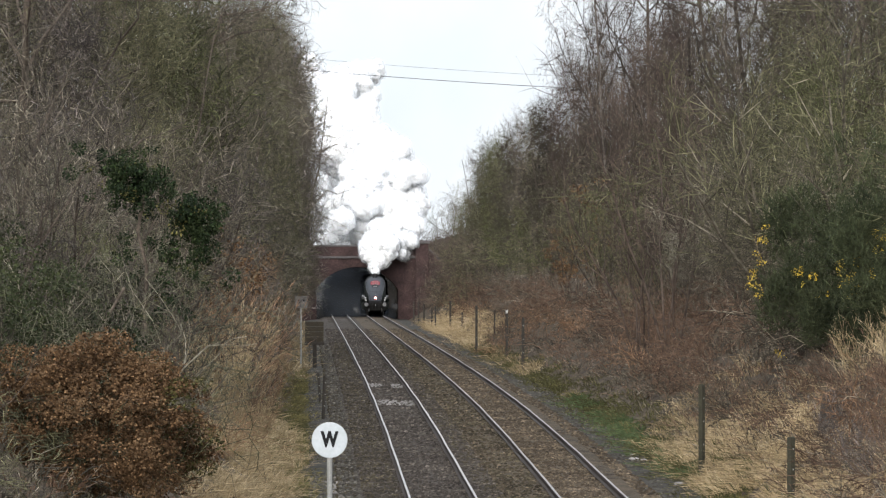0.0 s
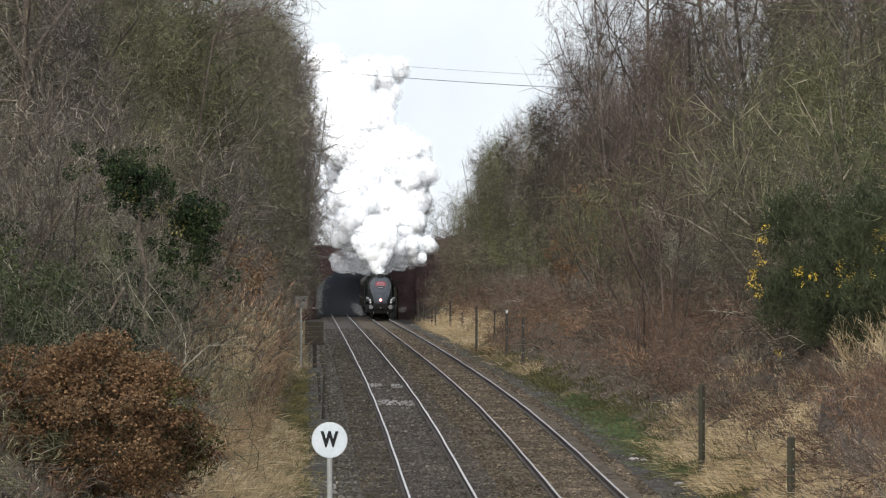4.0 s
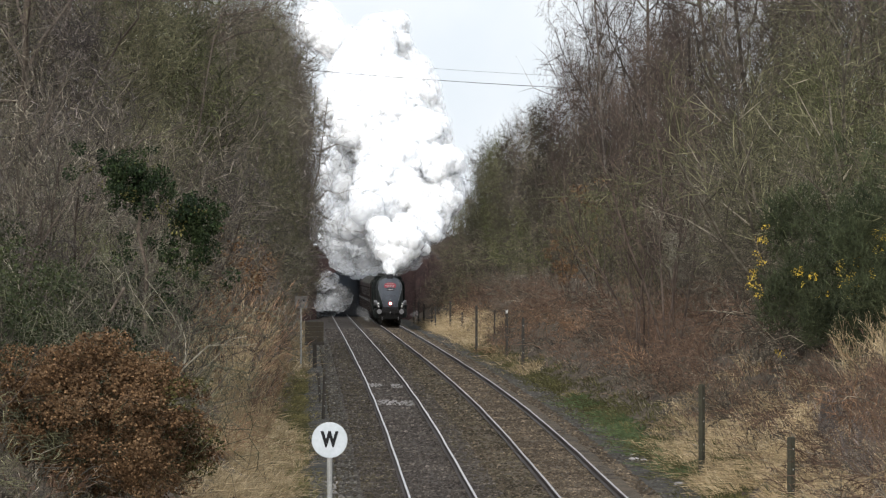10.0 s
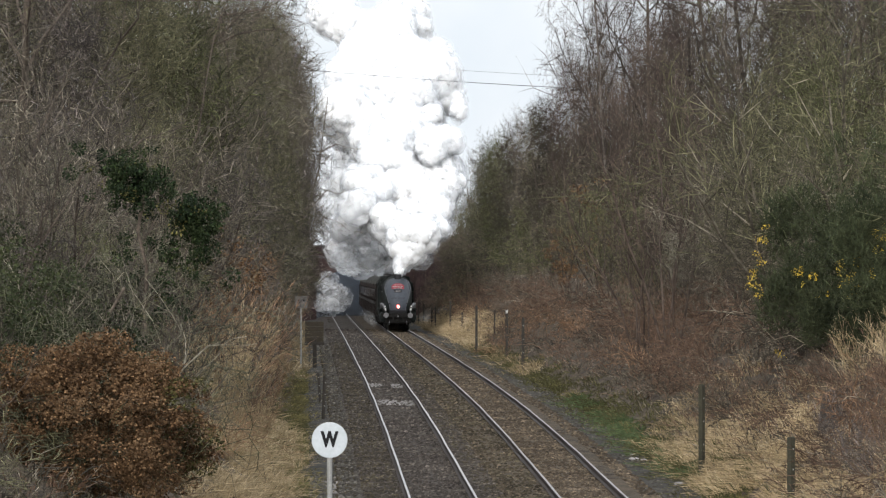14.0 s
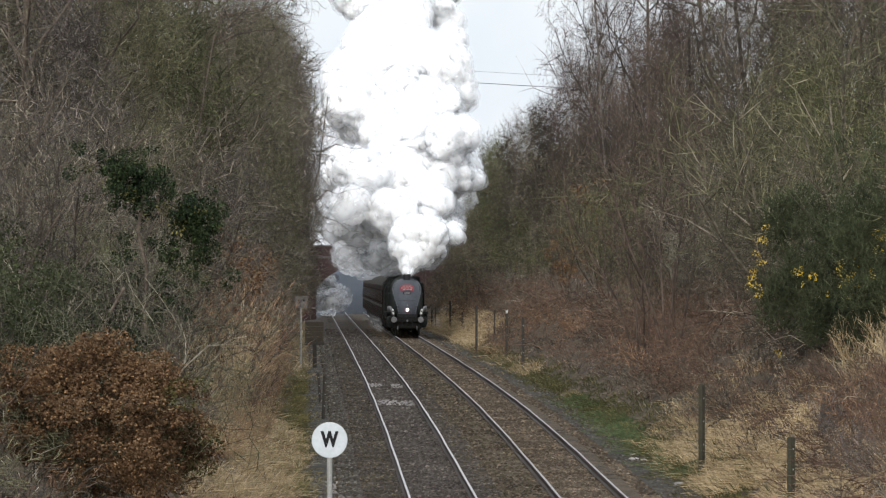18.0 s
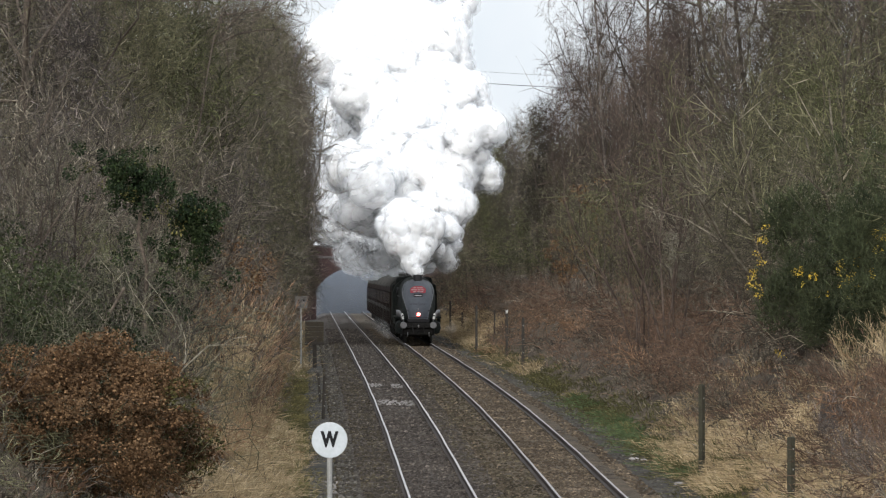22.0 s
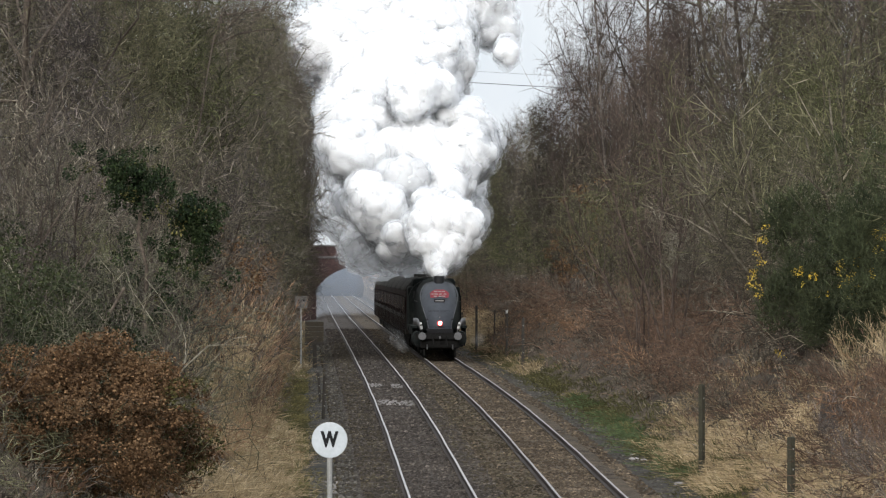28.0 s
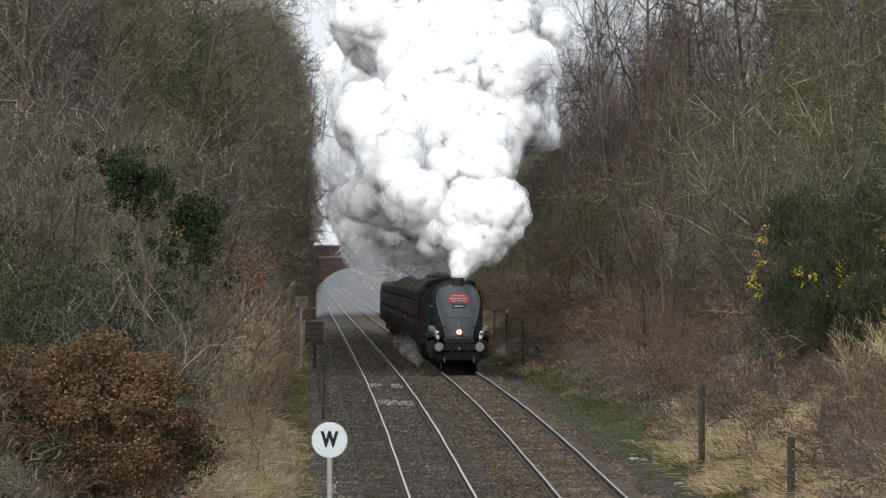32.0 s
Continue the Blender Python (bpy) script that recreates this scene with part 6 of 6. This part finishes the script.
# ---- signs, posts, wires ----
M_POST_TAN = material("weathered_tan_board", [(0.03, 0.024, 0.015), (0.06, 0.047, 0.03)], 0.9, 3.0)
M_POST_MOSS = material("mossy_post", [(0.022, 0.021, 0.013), (0.05, 0.047, 0.028)], 0.9, 3.0)


def whistle_board():
    y = 136.0
    x, yy, z = on_line(-2.61, y, -0.5)
    zc = 1.498 - z
    holder = thing("whistle_board", "round white whistle board with black letter on a steel post", "railway sign", "", pose(x, yy, z))
    part("post", rod((0.0, 0.03, -0.3), (0.0, 0.03, zc), 0.055, sides=14), M_GALV, holder)
    part("disc", rod((0, 0, zc), (0, -0.03, zc), 0.355, sides=40), M_SIGN, holder, "white enamelled disc")
    part("rim", rod((0, 0.012, zc), (0, -0.012, zc), 0.362, sides=40), M_GALV, holder)
    cu = bpy.data.curves.new("letter", "FONT")
    cu.body, cu.size, cu.align_x, cu.align_y, cu.extrude, cu.offset = "W", 0.41, "CENTER", "CENTER", 0.004, 0.022
    tmp = bpy.data.objects.new("letter", cu)
    me = bpy.data.meshes.new_from_object(tmp)
    bpy.data.objects.remove(tmp)
    me.materials.append(M_BLACK)
    ob = new("letter", me)
    ob.parent = holder
    ob.matrix_basis = pose(0, -0.036, zc, 90, 0, 0) @ Matrix.Diagonal((0.74, 1, 1, 1))


whistle_board()


def post(s, y, h, r=0.055, lean=0.0, mat=M_POST, label="weathered dark fence post beside the line", cap=False):
    x, yy, z = on_line(s, y, ground_z(s, y))
    holder = thing("fence_post", label, "post", "old fence posts", pose(x, yy, z, 0, lean, random.uniform(0, 90)))
    part("shaft", loft([[(r * a, r * b, zz) for a, b in ((1, 1), (-1, 1), (-1, -1), (1, -1))] for zz in (-0.3, h * 0.5, h - 0.03)] + [[(r * 0.7 * a, r * 0.7 * b, h) for a, b in ((1, 1), (-1, 1), (-1, -1), (1, -1))]]), mat, holder)
    if cap:
        part("marker", box(-0.07, -0.02, h - 0.12, 0.11, 0.12, 0.15, 0.025), M_WHITE, holder, "small white marker")
    for k in range(3):
        part("staple", box(0, -r - 0.004, h * (0.35 + 0.25 * k), 0.03, 0.012, 0.03), M_GALV, holder)


for s, y, h in ((6.97, 172.5, 2.35), (7.25, 144.5, 1.75)):
    post(s, y, h, 0.06, 0.0, M_POST_MOSS, "mossy brown fence post in dead grass")
for s, y, h in ((6.9, 314, 2.5), (7.2, 350, 2.5), (7.24, 491, 2.35), (7.47, 463, 1.4), (6.6, 389, 2.8), (6.7, 520, 2.05), (6.8, 540, 1.6), (6.75, 575, 2.0), (6.7, 600, 2.1), (6.6, 620, 2.1)):
    post(s, y, h, cap=y == 350)
for s, y, h in ((7.96, 401, 1.5), (6.5, 384, 0.7)):
    post(s, y, h, 0.045, 3)
for s, y, h, a in ((-2.55, 226, 1.55, 3), (-2.6, 250, 1.2, -4)):
    post(s, y, h, 0.04, a)


def board():
    y = 329.0
    x, yy, z = on_line(-2.73, y, -0.5)
    holder = thing("trackside_board", "brown boarded trackside sign on a dark wooden post", "railway sign", "", pose(x, yy, z))
    part("post", box(0, 0.05, 0.6, 0.2, 0.16, 1.8, 0.02), M_POST, holder)
    part("shelf", box(0, 0, 1.25, 0.98, 0.2, 0.14, 0.02), M_POST, holder)
    for k in range(4):
        part("plank", box(-0.02, 0.02, 1.44 + 0.25 * k, 0.9, 0.05, 0.235, 0.01), M_POST_TAN, holder)


board()


def cable(y, za, zb, xa, xb, r):
    holder = thing("overhead_cable", "thin black overhead cable crossing high above the cutting", "cable", "overhead cables")
    pts = []
    for k in range(25):
        u = k / 24
        pts.append(Vector((xa + (xb - xa) * u, y, za + (zb - za) * u - 0.8 * (1 - (2 * u - 1) ** 2) + 0.0)))
    segs = [(tuple(a), tuple(b), r, r) for a, b in zip(pts, pts[1:])]
    v, f = tubes(segs, 5)
    ob = new("wire", quick_mesh("wire", v, f, M_WIRE))
    ob.parent = holder
    for p in (pts[0], pts[-1]):
        gz = on_line(p.x - line_x(y), y, ground_z(p.x - line_x(y), y))[2]
        part("pole", rod((p.x, p.y + 0.15, gz - 0.4), (p.x, p.y + 0.15, p.z + 0.4), 0.14, 0.1, 10), M_POST, holder)


cable(485, 21.19, 17.13, -30, 26, 0.022)
cable(590, 25.22, 20.9, -32, 27, 0.012)


def stump(s, y):
    x, yy, z = on_line(s, y, ground_z(s, y))
    holder = thing("tree_stump", "dark rotting tree stump among brambles", "stump", "", pose(x, yy, z))
    rings = [[(r * (1 + 0.18 * math.sin(3 * a + zz)) * math.cos(a), r * (1 + 0.2 * math.cos(2 * a)) * math.sin(a), zz + 0.05 * math.sin(4 * a)) for a in np.linspace(0, 2 * math.pi, 14, endpoint=False)] for zz, r in ((-0.3, 0.4), (0.1, 0.3), (0.7, 0.25), (0.85, 0.21))]
    part("wood", loft(rings), M_POST, holder)


stump(9.1, 157)


def pale_stone(s, y, r, seed):
    x, yy, z = on_line(s, y, ground_z(s, y) + 0.12)
    rng = random.Random(seed)
    bm = bmesh.new()
    bmesh.ops.create_icosphere(bm, subdivisions=2, radius=r)
    for v in bm.verts:
        v.co = Vector((v.co.x * 1.5, v.co.y, v.co.z * 0.6)) * rng.uniform(0.85, 1.12)
    ob = part("pale_stone", bm, M_LIME)
    ob.matrix_basis = pose(x, yy, z, 0, 0, rng.uniform(0, 180))
    tagged(ob, "small pale stone lying at the foot of the bank", "stone", "pale stones by the path")


for k, (s, y, r) in enumerate(((5.95, 187, 0.1), (6.15, 186, 0.08), (6.25, 170, 0.13), (-2.5, 250, 0.1), (6.05, 190, 0.07))):
    pale_stone(s, y, r, k)


def sign_back(s, y):
    x, yy, z = on_line(s, y, ground_z(s, y))
    top = 2.95 + soft_z(y) - z
    holder = thing("grey_sign", "weathered pale grey trackside sign half hidden by stems", "railway sign", "", pose(x, yy, z))
    part("post", rod((0, 0.05, -0.3), (0, 0.05, top), 0.05), M_GALV, holder)
    part("plate", box(0, 0, top - 0.2, 0.62, 0.05, 0.58, 0.015), M_SIGN_BACK, holder)
    for dx in (-0.12, 0.14):
        part("bolt", rod((dx, -0.02, top - 0.12), (dx, -0.05, top - 0.12), 0.045), M_BLACK, holder)


M_SIGN_BACK = material("stained_grey_plate", [(0.1, 0.095, 0.09), (0.2, 0.19, 0.18)], 0.8, 3.0)
sign_back(-3.4, 330)
for k in range(14):
    plant("stem_thicket", "low thicket of fine reddish-brown stems above dead grass", "shrub", "thickets near the posts", ("wands", k % 3), 8.2 + 0.13 * (k * 5 % 14), 126 + 2.2 * k, 0.36 + 0.02 * (k % 5), {"wand_mass": M_BRAMBLE if k % 3 else M_TWIG_MAUVE})
for s, y, sc in ((10.2, 161, 0.5), (10.9, 160, 0.4)):
    plant("tall_dead_stalks", "sheaf of tall bleached dead stalks on the brow", "grass", "tall dead stalks", ("wands", 1), s, y, sc, {"wand_mass": M_STRAW})


# ---- what moves ----
def ride(y, s=SIX):
    slope = (soft_z(y + 4) - soft_z(y - 4)) / 8
    x, yy, z = on_line(s, y)
    return pose(x, yy, z, math.degrees(math.atan(slope)), 0, TURN)


# how far the wind leans each billow to the right at these times
GUST_TIMES = (0, 3, 6, 10, 17, 22, 25, 28, 29, 30, 32)
GUSTS = {1: (1.2, 1.2, 1.2, 1.2, 0.5, 0.1, 0.0, -1.2, -0.6, 0.0, 0.0),
         2: (0.8, 0.8, 1.0, 1.2, 0.8, 0.5, 0.3, -1.4, -0.7, -0.2, 0.2),
         3: (-2.4, -2.0, -1.4, 1.0, 1.2, 1.2, 1.2, 0.2, 0.6, 1.0, 1.2),
         8: (1.0, 1.2, 1.8, 1.4, 0.8, 0.9, 0.1, -2.8, -1.6, -0.6, 0.2),
         9: (1.8, 1.8, 1.8, 1.6, 0.8, 0.1, 0.0, -1.6, -0.6, 0.0, 0.1)}


def motions():
    times = [i * 0.5 for i in range(65)]
    walk(loco, [(t, ride(front_y(t) + 0.2)) for t in times])
    walk(plume, [(t, ride(front_y(t) + 0.2)) for t in times])
    walk(tender_ob, [(t, ride(front_y(t) + 15.8)) for t in times])
    for i, c in enumerate(coaches):
        walk(c, [(t, ride(front_y(t) + 22.4 + 20.4 * i)) for t in times])
    walk(low_steam, [(t, ride(front_y(t) + 0.2)) for t in times])
    walk(right_steam, [(t, ride(front_y(t) + lag)) for t, lag in ((0.0, 4.0), (5.0, 0.2), (9.0, 0.2), (13.0, 0.2), (16.0, 4.0), (19.0, 24.0), (22.0, 60.0), (27.0, 120.0), (32.0, 170.0))])
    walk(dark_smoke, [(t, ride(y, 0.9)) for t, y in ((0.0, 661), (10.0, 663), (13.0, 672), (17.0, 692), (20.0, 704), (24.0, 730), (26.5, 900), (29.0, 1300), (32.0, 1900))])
    walk(haze, [(t, ride(y, 1.7)) for t, y in ((0.0, 1500), (7.0, 1300), (15.0, 760), (17.0, 690), (20.0, 676), (32.0, 672))])
    walk(drain_steam, [(t, ride(front_y(t) + 0.2)) for t in times])
    walk(arch_steam, [(t, ride(y, 0.9)) for t, y in ((0.0, 900), (3.0, 740), (5.0, 672), (6.0, 662), (9.0, 661), (13.0, 660), (16.0, 657), (18.0, 668), (20.0, 730), (22.0, 900), (26.0, 1400), (32.0, 1900))])
    for w, y, r in loco_wheels:
        step = 0.1 if r > 0.9 else 0.05
        walk(w, [(k * step, pose(0, y, r) @ Matrix.Rotation((652.0 - front_y(k * step)) / r, 4, "X")) for k in range(int(32 / step) + 1)])
    for ob, mid, free, k in puffs:
        rows = []
        for i in range(33):
            t = float(i)
            roll = 0.6 * free if k else 1.0
            sway = 0.45 * free
            shift = float(np.interp(t, GUST_TIMES, GUSTS[k])) if k in GUSTS else 0.0
            rows.append((t, pose(mid.x + shift + sway * math.sin(0.5 * t + 2 * k), mid.y, mid.z + sway * math.sin(0.41 * t + k), 5 * roll * math.sin(0.6 * t + k), 4 * roll * math.sin(0.7 * t + 1.7 * k), (9 * free if k else 25) * math.sin(0.33 * t + 1.3 * k))))
        walk(ob, rows)


motions()
